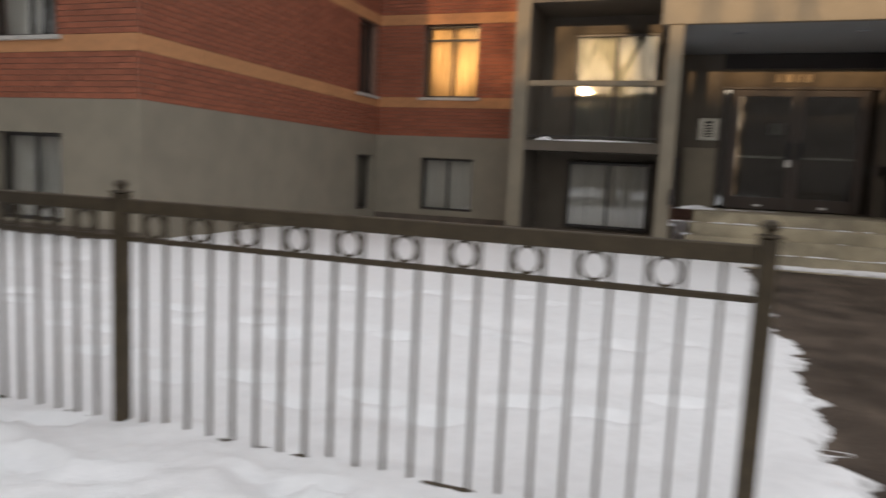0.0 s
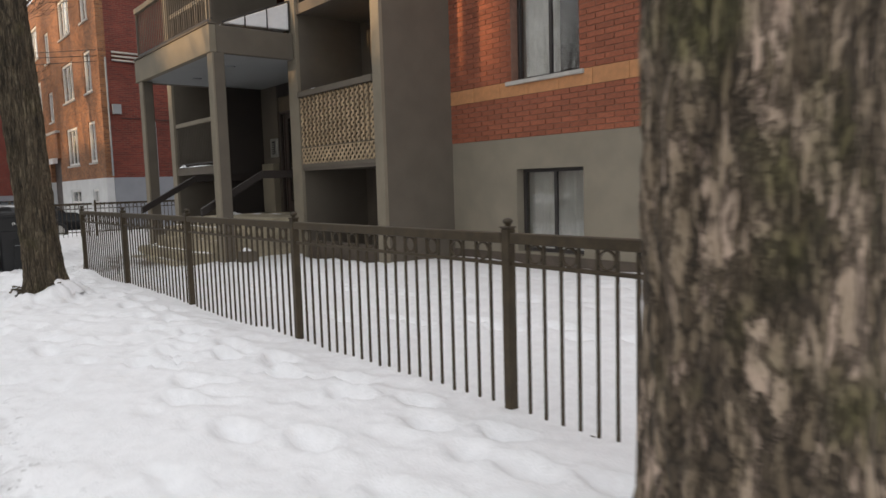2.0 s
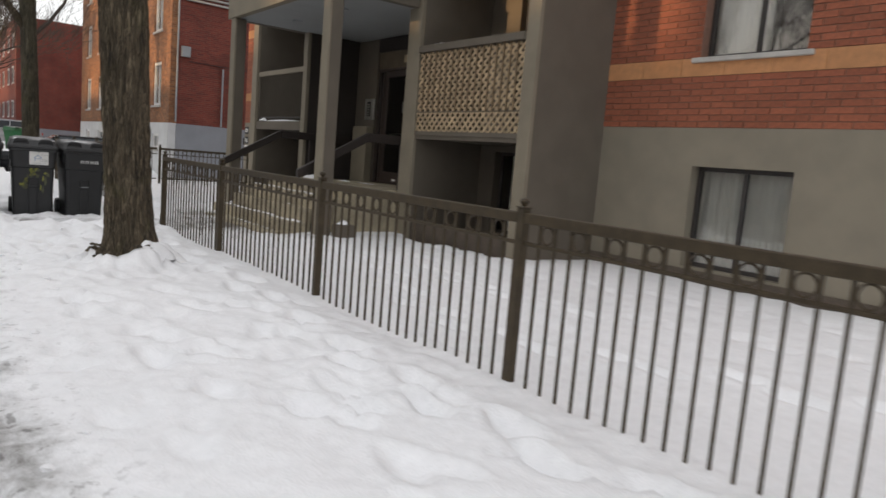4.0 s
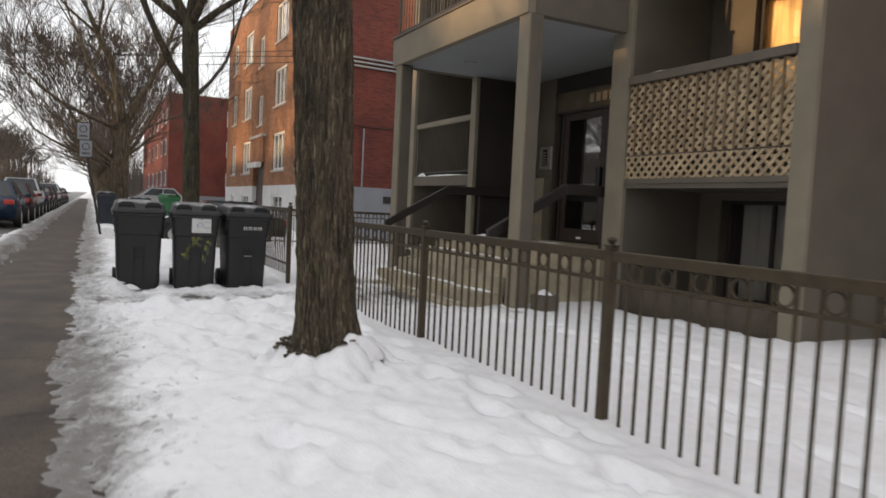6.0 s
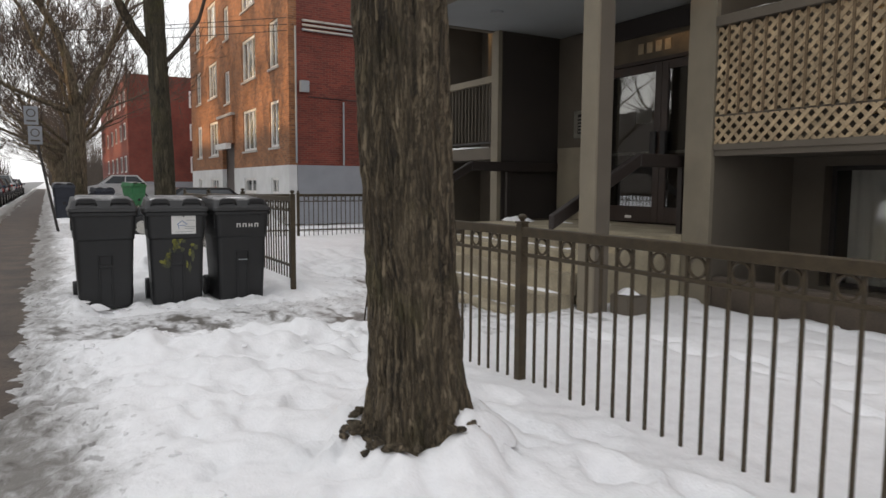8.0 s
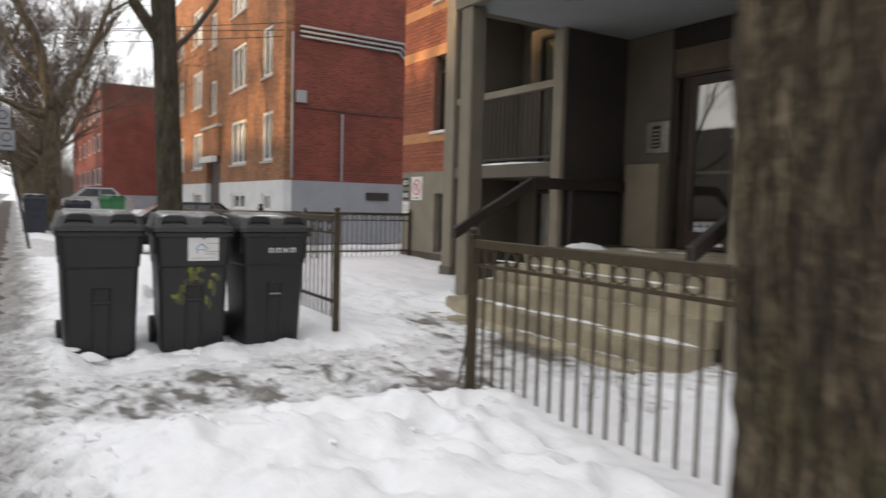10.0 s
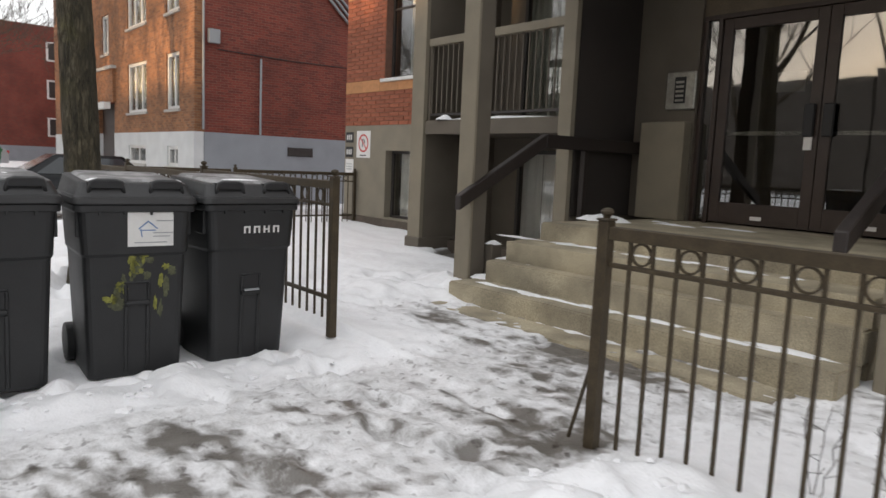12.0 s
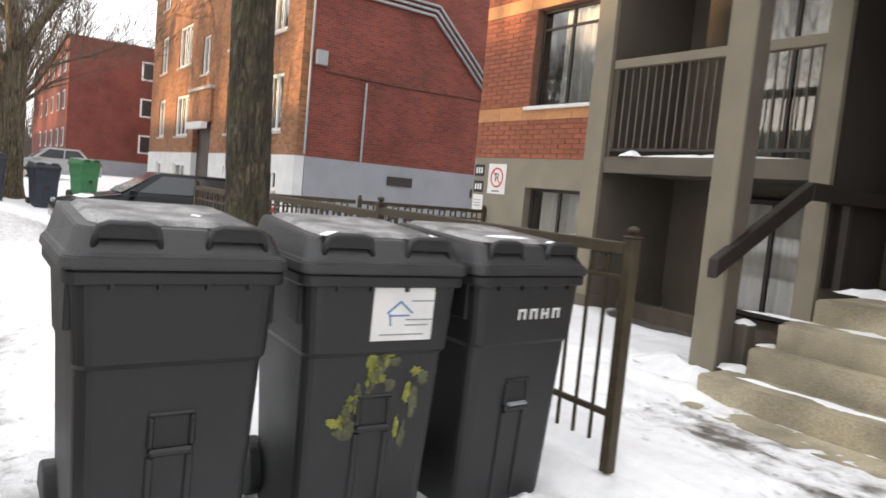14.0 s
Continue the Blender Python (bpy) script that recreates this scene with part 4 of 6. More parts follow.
for a, b, c, d in ((DX0 - 0.22, DX0 - 0.17, LAND, DZ1), (DX0 - 0.05, DX0, LAND, DZ1), (DX1, DX1 + 0.05, LAND, DZ1), (DX1 + 0.17, DX1 + 0.22, LAND, DZ1)):
    part("jamb", bx(a, b, DY, DY + 0.1, c, d), DOORFR, door, bevel=0.004)
part("header", bx(DX0 - 0.22, DX1 + 0.22, DY - 0.004, DY + 0.1, DZ1, DZ1 + 0.05), DOORFR, door, bevel=0.004)
for a, b in ((DX0 - 0.17, DX0 - 0.05), (DX1 + 0.05, DX1 + 0.17)):
    part("side_light", bx(a, b, DY + 0.04, DY + 0.046, LAND + 0.03, DZ1), DOORGLASS, door).visible_shadow = False
MID = (DX0 + DX1) / 2
for a, b, hx in ((DX0 + 0.006, MID - 0.003, MID - 0.09), (MID + 0.003, DX1 - 0.006, MID + 0.09)):
    leaf = part("leaf", bmesh.new(), DOORFR, door)
    bm = bmesh.new()
    box(bm, a, a + 0.11, DY + 0.02, DY + 0.07, LAND + 0.02, DZ1 - 0.005)
    box(bm, b - 0.11, b, DY + 0.02, DY + 0.07, LAND + 0.02, DZ1 - 0.005)
    box(bm, a + 0.11, b - 0.11, DY + 0.02, DY + 0.07, LAND + 0.02, LAND + 0.24)
    box(bm, a + 0.11, b - 0.11, DY + 0.02, DY + 0.07, DZ1 - 0.12, DZ1 - 0.005)
    finish(bm, 0.004)
    bm.to_mesh(leaf.data)
    bm.free()
    part("door_glass", bx(a + 0.11, b - 0.11, DY + 0.042, DY + 0.048, LAND + 0.24, DZ1 - 0.12), DOORGLASS, leaf).visible_shadow = False
    part("push_bar", bx(a + 0.11, b - 0.11, DY + 0.072, DY + 0.10, 1.62, 1.66), STEEL, leaf)
    part("handle", bx(hx - 0.05, hx + 0.05, DY - 0.03, DY + 0.018, 1.60, 1.92), BLACK, leaf, bevel=0.01)
    part("kick_label", bx((a + b) / 2 - 0.06, (a + b) / 2 + 0.06, DY + 0.014, DY + 0.019, LAND + 0.07, LAND + 0.11), WHITE, leaf, "small white label")
part("lock_plate", bx(MID - 0.13, MID - 0.05, DY + 0.006, DY + 0.018, 1.47, 1.63), WHITE, door, "white lock plate")
part("notice", bx(-17.0, -16.72, DY + 0.05, DY + 0.054, 2.05, 2.25), WHITE, door, "white paper notice behind the glass")
part("lobby", room_bm(DX0 - 0.2, DX1 + 0.2, DY + 0.05, LAND, DTOP), ROOM, door)
for k in range(4):
    part("number_bar", bx(-16.95 + 0.16 * k, -16.85 + 0.16 * k, DY - 0.012, DY - 0.002, 2.98, 3.12), LATTICE, door, "pale bar")
pierbox = setting(obj("intercom_pier", bx(-18.42, -17.86, 6.86, DY - 0.041, LAND, 1.76), TAUPE_LIT, 0.01), "taupe boxed pier below the intercom", "pier")
ic = thing("intercom", "brushed steel intercom panel with a dark keypad", "intercom")
part("plate", bx(-18.20, -17.84, 6.98, DY - 0.042, 1.90, 2.32), DULLSTEEL, ic, bevel=0.012)
part("display", bx(-18.09, -17.95, 6.970, 6.979, 1.97, 2.26), BLACK, ic, bevel=0.004)
for r in range(5):
    part("key_row", bx(-18.07, -17.97, 6.964, 6.9695, 1.99 + 0.05 * r, 2.015 + 0.05 * r), DULLSTEEL, ic)


def handrail(name, x, sg):
    """A sloping board along the steps that runs level to the door."""
    h = thing(name, "dark brown wooden handrail beside the steps", "handrail", "handrails")
    a, b = Vector((x, 4.17, 0.895)), Vector((x, 5.32, 1.53))
    for p, q, nm in ((a, b, "sloping_board"), (b, Vector((x, DY - 0.03, 1.53)), "level_board")):
        bm = bmesh.new()
        vs = []
        for pt in (p, q):
            for dx, dz in ((-0.04, -0.14), (0.04, -0.14), (0.04, 0.0), (-0.04, 0.0)):
                vs.append(bm.verts.new(pt + Vector((dx, 0, dz))))
        for f in ((0, 1, 2, 3), (7, 6, 5, 4), (0, 4, 5, 1), (1, 5, 6, 2), (2, 6, 7, 3), (3, 7, 4, 0)):
            bm.faces.new([vs[k] for k in f])
        part(nm, bm, BROWN, h, bevel=0.008)
    part("newel", bx(x - 0.06, x + 0.06, COL_Y + 0.26, COL_Y + 0.40, -0.1, 0.42), TAUPE, h, "short taupe block", bevel=0.01)
    part("bracket", bx(x - 0.03, x + 0.03, 5.95, 6.01, LAND, 1.385), BROWN, h)


handrail("handrail", -18.50, 1)
handrail("handrail", -15.16, -1)

# the same bay stands again farther along the set-back wall
for o in [q for q in scene.objects if q not in BEFORE_BAY and q.parent is None]:
    copy_thing(o, pose(16.86, 7.09, 0) @ o.matrix_basis)

# lattice screen
OLDBATTEN = material("aged_batten", (0.20, 0.14, 0.08), 0.85, var=0.4, scale=9, bump=0.2)
LX0, LX1, LZ0, LZ1 = PR1 + 0.01, XR0 - 0.01, 1.62, 2.80
lat = thing("lattice_screen", "weathered wooden lattice screen on a balcony", "lattice screen")


def lattice_panel(x0, x1, z0, z1, pitch, y):
    """Two crossing layers of diagonal slats, clipped to the panel, one object a slat."""
    h, w = z1 - z0, 0.038
    for layer, sg in ((0, 1), (1, -1)):
        c = x0 - h + (pitch * 0.5 if layer else 0)
        yy = y + 0.009 * layer
        while c < x1 + h:
            pts = []
            for d in (0, w * 1.414):
                seg = []
                for z in (z0, z1):
                    x = c + d + (z - z0) * sg if sg > 0 else c + d + (z1 - z)
                    seg.append((x, z))
                pts.append(seg)
            (a0, a1), (b0, b1) = pts
            lo, hi = max(x0, min(a0[0], a1[0])), min(x1, max(b0[0], b1[0]))
            if hi - lo > 0.04:
                def zat(x, p, q):
                    t = min(1, max(0, (x - p[0]) / (q[0] - p[0])))
                    return p[1] + (q[1] - p[1]) * t
                xs = sorted({lo, hi, *[v[0] for v in (a0, a1, b0, b1) if lo < v[0] < hi]})
                prof = [(x, *sorted((zat(x, a0, a1), zat(x, b0, b1)))) for x in xs]
                vs, fs = [], []
                for x, p, q in prof:
                    vs += [(x, yy, p), (x, yy, q), (x, yy + 0.008, p), (x, yy + 0.008, q)]
                for k in range(len(prof) - 1):
                    j = 4 * k
                    fs += [(j, j + 4, j + 5, j + 1), (j + 2, j + 3, j + 7, j + 6), (j, j + 2, j + 6, j + 4), (j + 1, j + 5, j + 7, j + 3)]
                raw("slat", vs, fs, LATTICE, lat)
            c += pitch
    

LM = LZ0 + 0.29
lattice_panel(LX0, LX1, LZ0, LM - 0.01, 0.125, BAY_Y + 0.02)
for k in range(17):
    a = LX0 + (LX1 - LX0) * k / 17
    b = LX0 + (LX1 - LX0) * (k + 1) / 17
    lattice_panel(a + 0.006, b - 0.006, LM + 0.01, LZ1 - 0.01, 0.114, BAY_Y + 0.02)
    if k:
        part("batten", bx(a - 0.012, a + 0.012, BAY_Y + 0.008, BAY_Y + 0.0195, LM, LZ1), OLDBATTEN, lat)
part("cross_rail", bx(LX0, LX1, BAY_Y + 0.037, BAY_Y + 0.07, LM - 0.015, LM + 0.015), TAUPE, lat)
part("bottom_rail", bx(LX0, LX1, BAY_Y + 0.01, BAY_Y + 0.07, LZ0 - 0.06, LZ0), TAUPE, lat)
part("top_board", bx(LX0, LX1, BAY_Y - 0.03, BAY_Y + 0.13, LZ1, LZ1 + 0.10), TAUPE, lat, bevel=0.006)
snow_patch("snow_patch", -14.2, BAY_Y + 0.02, LZ1 + 0.10, 0.33, 0.05, 0.02, 22, "thin line of snow on a balcony board")

# ---- iron fence ----
ring_me = bpy.data.meshes.new("ring")
vs, fs = [], []
for k in range(18):
    a = 2 * math.pi * k / 18
    for r, y in ((0.050, -0.006), (0.041, -0.006), (0.041, 0.006), (0.050, 0.006)):
        vs.append((r * math.cos(a), y, r * math.sin(a)))
    for q in range(4):
        fs.append((4 * k + q, 4 * k + (q + 1) % 4, (4 * k + 4 + (q + 1) % 4) % 72, (4 * k + 4 + q) % 72))
ring_me.from_pydata(vs, [], fs)
ring_me.materials.append(FENCE)
MESHES = {}


def shared(name, make, mat, bevel=0.0):
    if name not in MESHES:
        bm = make()
        finish(bm, bevel)
        me = bpy.data.meshes.new(name)
        bm.to_mesh(me)
        bm.free()
        me.materials.append(mat)
        MESHES[name] = me
    return MESHES[name]


def picket_bm():
    return bx(-0.007, 0.007, -0.007, 0.007, -0.03, 0.886)


def post_bm():
    bm = bmesh.new()
    box(bm, -0.028, 0.028, -0.028, 0.028, -0.15, 0.965)
    box(bm, -0.034, 0.034, -0.034, 0.034, 0.9655, 0.975)
    return bm


def cap_bm():
    bm = bmesh.new()
    tube(bm, [(0, 0, 0.9755), (0, 0, 0.985), (0, 0, 0.995), (0, 0, 1.006), (0, 0, 1.016), (0, 0, 1.021)], [0.014, 0.016, 0.026, 0.029, 0.020, 0.006], 12)
    return bm


def fence_run(name, p, q, label, posts=(True, True), z=0.0, bottom=0.11):
    """One panel of fence between two posts at p and q."""
    f = thing(name, label, "fence", "fence panels", (*p, 0))
    d = Vector((q[0] - p[0], q[1] - p[1], 0))
    L, ang = d.length, math.degrees(math.atan2(d.y, d.x))
    base = pose(p[0], p[1], z, 0, 0, ang)
    def put(nm, me, u, zz):
        ob = new(nm, me)
        ob.matrix_basis = base @ pose(u, 0, zz)
        return under(ob, f)
    def rail(nm, z0, z1, w):
        bm = bx(0.03, L - 0.03, -w, w, z0, z1, m=base)
        part(nm, bm, FENCE, f, bevel=0.004)
    rail("top_rail", 0.885, 0.942, 0.024)
    rail("ring_rail", 0.765, 0.786, 0.012)
    rail("bottom_rail", bottom, bottom + 0.03, 0.012)
    n = int((L - 0.2) / 0.1115) + 1
    first = (L - 0.1115 * (n - 1)) / 2
    for k in range(n):
        put("picket", shared("picket", picket_bm, FENCE), first + 0.1115 * k, 0.0)
        if k % 2 == 0 and k < n - 1:
            ob = new("ring", ring_me)
            ob.matrix_basis = base @ pose(first + 0.1115 * (k + 0.5), 0, 0.836)
            under(ob, f)
    for flag, u in zip(posts, (0, L)):
        if flag:
            po = put("post", shared("post", post_bm, FENCE, 0.004), u, 0)
            c = new("cap", shared("cap", cap_bm, FENCE))
            c.matrix_basis = base @ pose(u, 0, 0)
            under(c, po)
    return f


PX = [-1.10, -3.57, -5.97, -8.37, -10.77, -13.17, -15.44]
for k in range(6):
    fence_run("iron_fence", (PX[k + 1], FEN_Y), (PX[k], FEN_Y), "dark bronze iron fence panel with a row of rings", (True, k == 0), bottom=(-0.04, -0.055, -0.06, -0.085, -0.13, -0.16)[k])
QX = [-17.72, -20.1, -22.57, -25.05]
for k in range(3):
    fence_run("iron_fence", (QX[k + 1], FEN_Y), (QX[k], FEN_Y), "dark bronze iron fence panel beyond the entrance path", (True, k == 0), z=0.09 - 0.03 * k)
fence_run("iron_fence", (-25.05, 7.2), (-25.05, 4.8), "dark iron cross fence beside the house wall", (True, True))
fence_run("iron_gate", (-25.05, 4.75), (-25.05, 2.45), "dark iron gate panel in the cross fence", (False, False))
fence_run("iron_fence", (1.9, FEN_Y), (4.3, FEN_Y), "dark bronze iron fence panel with a row of rings", (True, True))

# roof and back of the building
setting(obj("roof", bx(FX0, FX1, FY, 22, ZW, ZW + 0.25), TAUPE), "flat roof of the apartment building", "roof")
setting(obj("wall_far", bx(FX0, 12, 21.8, 22, -0.3, ZW), MORTAR), "plain rear wall", "wall")
setting(obj("wall_end", bx(FX0, FX0 + 0.2, FY + 0.26, 21.8, -0.3, ZW), NB_SIDE), "red brick end wall", "wall")
# unseen block added to keep sky light off the side wall
setting(obj("wall_wing", bx(5.2, 12, FY, BACK_Y - 0.01, -0.3, ZW), NB_SIDE), "plain unseen brick block that keeps sky off the side wall", "wall")
setting(obj("roof_2", bx(FX1 + 0.01, 12, BACK_Y, 22, ZW, ZW + 0.25), TAUPE), "flat roof of the set-back wing", "roof")
setting(obj("wall_end_2", bx(4.8, 12, BACK_Y, BACK_Y + 0.25, -0.3, ZW), NB_SIDE), "plain red brick wall beyond the second entrance", "wall")


# ---- street trees ----
def bark_trunk(name, parent, base, r0, flare, height, top_scale, mat, lean=(0, 0), seed=0, ridges=16, depth=0.035, sides=160, rows=220, plates=False):
    """A trunk with cut-in bark relief, flared at the root."""
    vs, fs = [], []
    for j in range(rows + 1):
        t = j / rows
        z = height * t ** 1.25 - 0.15
        r = r0 * (1 - (1 - top_scale) * t) + flare * math.exp(-max(0, z) / 0.16)
        cx, cy = base[0] + lean[0] * z, base[1] + lean[1] * z
        for q in range(sides):
            a = 2 * math.pi * q / sides
            ca, sa = math.cos(a), math.sin(a)
            warp = 0.5 * noise.noise((ca * 1.3, sa * 1.3, z * 0.9 + seed)) + 0.22 * noise.noise((ca * 3, sa * 3, z * 3.1 + seed))
            if plates:
                u = noise.noise((ca * 5.2 + warp, sa * 5.2, z * 4.2 + seed)) + 0.6 * noise.noise((ca * 11, sa * 11, z * 8 + seed))
                g = min(1, max(-1, u * 2.4)) * 0.5 + 0.25 * noise.noise((ca * 24, sa * 24, z * 15))
            else:
                u = math.sin(ridges * a + 7.0 * warp + 1.4 * math.sin(z * 2.0 + 3 * a))
                g = (abs(u) ** 0.6 - 0.6) + 0.55 * noise.noise((ca * 7, sa * 7, z * 6.5 + seed)) + 0.4 * noise.noise((ca * 18, sa * 18, z * 14 + seed))
            root = flare * 0.35 * math.exp(-max(0, z) / 0.22) * math.sin(5 * a + seed)
            rr = r + root + depth * 0.5 * g + 0.02 * noise.noise((ca, sa, z * 0.6 + seed))
            vs.append((cx + rr * ca, cy + rr * sa, z))
    for j in range(rows):
        for q in range(sides):
            fs.append((j * sides + q, j * sides + (q + 1) % sides, (j + 1) * sides + (q + 1) % sides, (j + 1) * sides + q))
    return under(raw(name, vs, fs, mat, smooth=True), parent)


def grow(start, direction, length, radius, depth, rng, out, spread=0.6, droop=0.0):
    """Collects the limbs of a bare crown as polylines with radii."""
    pts, rad = [Vector(start)], [radius]
    d = Vector(direction).normalized()
    n = 5
    for k in range(n):
        d = (d + Vector((rng.gauss(0, 0.13), rng.gauss(0, 0.13), rng.gauss(0.05 - droop, 0.09)))).normalized()
        pts.append(pts[-1] + d * length / n)
        rad.append(radius * (1 - 0.62 * (k + 1) / n))
    out.append((depth, pts, rad))
    if depth <= 0:
        return
    kids = 3 if depth > 1 else 4
    for k in range(kids + (rng.random() < 0.5)):
        i = rng.choice((2, 3, 4, 5)) if k else 5
        side = Vector((rng.gauss(0, 1), rng.gauss(0, 1), rng.gauss(0.25, 0.5))).normalized()
        grow(pts[i], d + side * spread * (1.2 if k else 0.5), length * rng.uniform(0.55, 0.8), rad[i] * rng.uniform(0.55, 0.8), depth - 1, rng, out, spread, droop)


def crown(parent, limbs, mat_limb=BARK2, mat_twig=TWIG, least=0.004):
    """Limbs as parts, twigs joined."""
    tw = bmesh.new()
    for depth, pts, rad in limbs:
        if rad[0] > 0.055:
            bm = bmesh.new()
            tube(bm, pts, rad, 10)
            part("limb", bm, mat_limb, parent, smooth=True)
        else:
            tube(tw, pts, [max(least, r) for r in rad], 3 if rad[0] < 0.02 else 5, cap=False)
    if len(tw.verts):
        ob = part("crown", tw, mat_twig, parent, "fine bare twigs")
        ob["kind"] = "stuff"
    else:
        tw.free()


tree = thing("street_tree", "grey flaky-barked bare street tree standing in snow", "tree", "street trees", (-4.255, 1.635, 0))
bark_trunk("trunk", tree, (-4.255, 1.635), 0.318, 0.09, 5.0, 0.82, BARK1, (0.0, -0.012), 3, depth=0.045, plates=True)
tree2 = thing("street_tree", "brown ridged-barked bare street tree standing in snow", "tree", "street trees", (-12.42, 1.27, 0))
bark_trunk("trunk", tree2, (-12.42, 1.295), 0.205, 0.11, 5.0, 0.85, BARK2, (-0.025, -0.042), 7, 20, 0.042)
for tr, tx, ty, sd in ((tree, -4.255, 1.575, 301), (tree2, -12.53, 1.10, 302)):
    rng = random.Random(sd)
    limbs = []
    for d, l, rr in (((-0.5, -0.6, 1.0), 3.6, 0.13), ((0.6, 0.2, 1.1), 3.6, 0.14), ((-0.3, 0.7, 1.0), 3.4, 0.12), ((0.2, -0.2, 1.3), 3.8, 0.16)):
        grow((tx, ty, 4.55 + 0.2 * rng.random()), d, l, rr, 3, rng, limbs, 0.6)
    crown(tr, limbs)
tree3 = thing("street_tree", "slender bare street tree behind the bins", "tree", "street trees", (-19.78, 1.31, 0))
bark_trunk("trunk", tree3, (-19.78, 1.31), 0.142, 0.05, 4.2, 0.85, BARK3, (-0.045, -0.027), 11, 13, 0.018, 64, 110)
rng = random.Random(5)
limbs = []
for d, l, r in (((-0.5, -0.8, 0.7), 3.4, 0.075), ((0.2, 0.3, 1), 3.5, 0.11), ((0.7, 0.4, 0.75), 3.0, 0.07), ((-0.3, 0.8, 0.6), 3.0, 0.065), ((-0.1, -0.3, 1), 3.2, 0.09)):
    grow((-19.95, 1.21, 3.6 + rng.random() * 0.4), d, l, r, 3, rng, limbs, 0.6)
grow((-19.91, 1.23, 2.80), (-0.15, -0.55, 0.75), 2.6, 0.07, 3, rng, limbs, 0.6)
grow((-19.90, 1.25, 2.70), (-0.3, 0.8, 0.45), 2.2, 0.035, 3, rng, limbs, 0.6)
crown(tree3, limbs)
for i, (tx, ty, r) in enumerate(((-37, 0.86, 0.25), (-45.5, 0.9, 0.25), (-54, 1.0, 0.26), (-63, 1.0, 0.25), (-72, 0.9, 0.25))):
    tr = thing("street_tree", "large bare street tree with spreading limbs", "tree", "street trees", (tx, ty, 0))
    bark_trunk("trunk", tr, (tx, ty), r, 0.08, 2.9 if i else 3.9, 0.9, BARK2, (0.02, 0.0), 13 + i, 14, 0.03, 48, 60)
    rng = random.Random(20 + i)
    limbs = []
    if not i:
        grow((tx - 0.02, ty + 0.02, 3.6), (-0.1, -0.06, 1.2), 4.4, 0.20, 5, rng, limbs, 0.6)
        grow((tx, ty + 0.06, 3.6), (0.1, 0.55, 1.05), 4.6, 0.15, 5, rng, limbs, 0.6)
        grow((tx, ty - 0.08, 4.4), (0.1, -0.75, 0.75), 4.2, 0.11, 5, rng, limbs, 0.6)
        grow((tx + 0.05, ty - 0.10, 3.5), (0.3, -1.0, 0.18), 3.6, 0.10, 5, rng, limbs, 0.55)
    for d, l, rr in () if not i else (((-0.4, -1, 0.55), 4.2, 0.11), ((0.3, -0.9, 0.9), 3.8, 0.085), ((0.35, 0.9, 1.0), 4.0, 0.11), ((-0.2, 0.2, 1.2), 4.2, 0.12), ((-0.9, 0.3, 0.9), 3.6, 0.09), ((0.9, -0.1, 0.8), 3.4, 0.08)):
        grow((tx, ty, 2.3 + rng.random() * 0.5), d, l, rr, 5 if i < 3 else 4, rng, limbs, 0.62)
    crown(tr, limbs, least=(0.006, 0.007, 0.012, 0.013, 0.014)[i])

    far_tree = tr
for k in range(9):
    copy_thing(far_tree, pose(-82 - 9 * k - 3 * (k % 3), 0.9 + 0.2 * (k % 2), 0, 0, 0, 77 * k))


# ---- wheeled bins ----
def frustum(bm, z0, z1, a, b, rad=0.05, seg=3):
    """A rounded-corner tapered tub: a, b = (x0, x1, y0, y1) at z0 and z1."""
    rings = []
    for z, (x0, x1, y0, y1) in ((z0, a), (z1, b)):
        ring = []
        for cx, cy, st in ((x1 - rad, y1 - rad, 0), (x0 + rad, y1 - rad, 90), (x0 + rad, y0 + rad, 180), (x1 - rad, y0 + rad, 270)):
            for k in range(seg + 1):
                t = radians(st + 90 * k / seg)
                ring.append(bm.verts.new((cx + rad * math.cos(t), cy + rad * math.sin(t), z)))
        rings.append(ring)
    n = len(rings[0])
    for q in range(n):
        bm.faces.new((rings[0][q], rings[0][(q + 1) % n], rings[1][(q + 1) % n], rings[1][q]))
    bm.faces.new(rings[0][::-1])
    bm.faces.new(rings[1])


def loft(bm, levels, rad=0.05, seg=4):
    """One moulded tub through rounded rectangles at several heights."""
    rings = []
    for z, (x0, x1, y0, y1) in levels:
        ring = []
        for cx, cy, st in ((x1 - rad, y1 - rad, 0), (x0 + rad, y1 - rad, 90), (x0 + rad, y0 + rad, 180), (x1 - rad, y0 + rad, 270)):
            for k in range(seg + 1):
                t = radians(st + 90 * k / seg)
                ring.append(bm.verts.new((cx + rad * math.cos(t), cy + rad * math.sin(t), z)))
        rings.append(ring)
    n = len(rings[0])
    for r0, r1 in zip(rings, rings[1:]):
        for q in range(n):
            bm.faces.new((r0[q], r0[(q + 1) % n], r1[(q + 1) % n], r1[q]))
    bm.faces.new(rings[0][::-1])
    bm.faces.new(rings[-1])


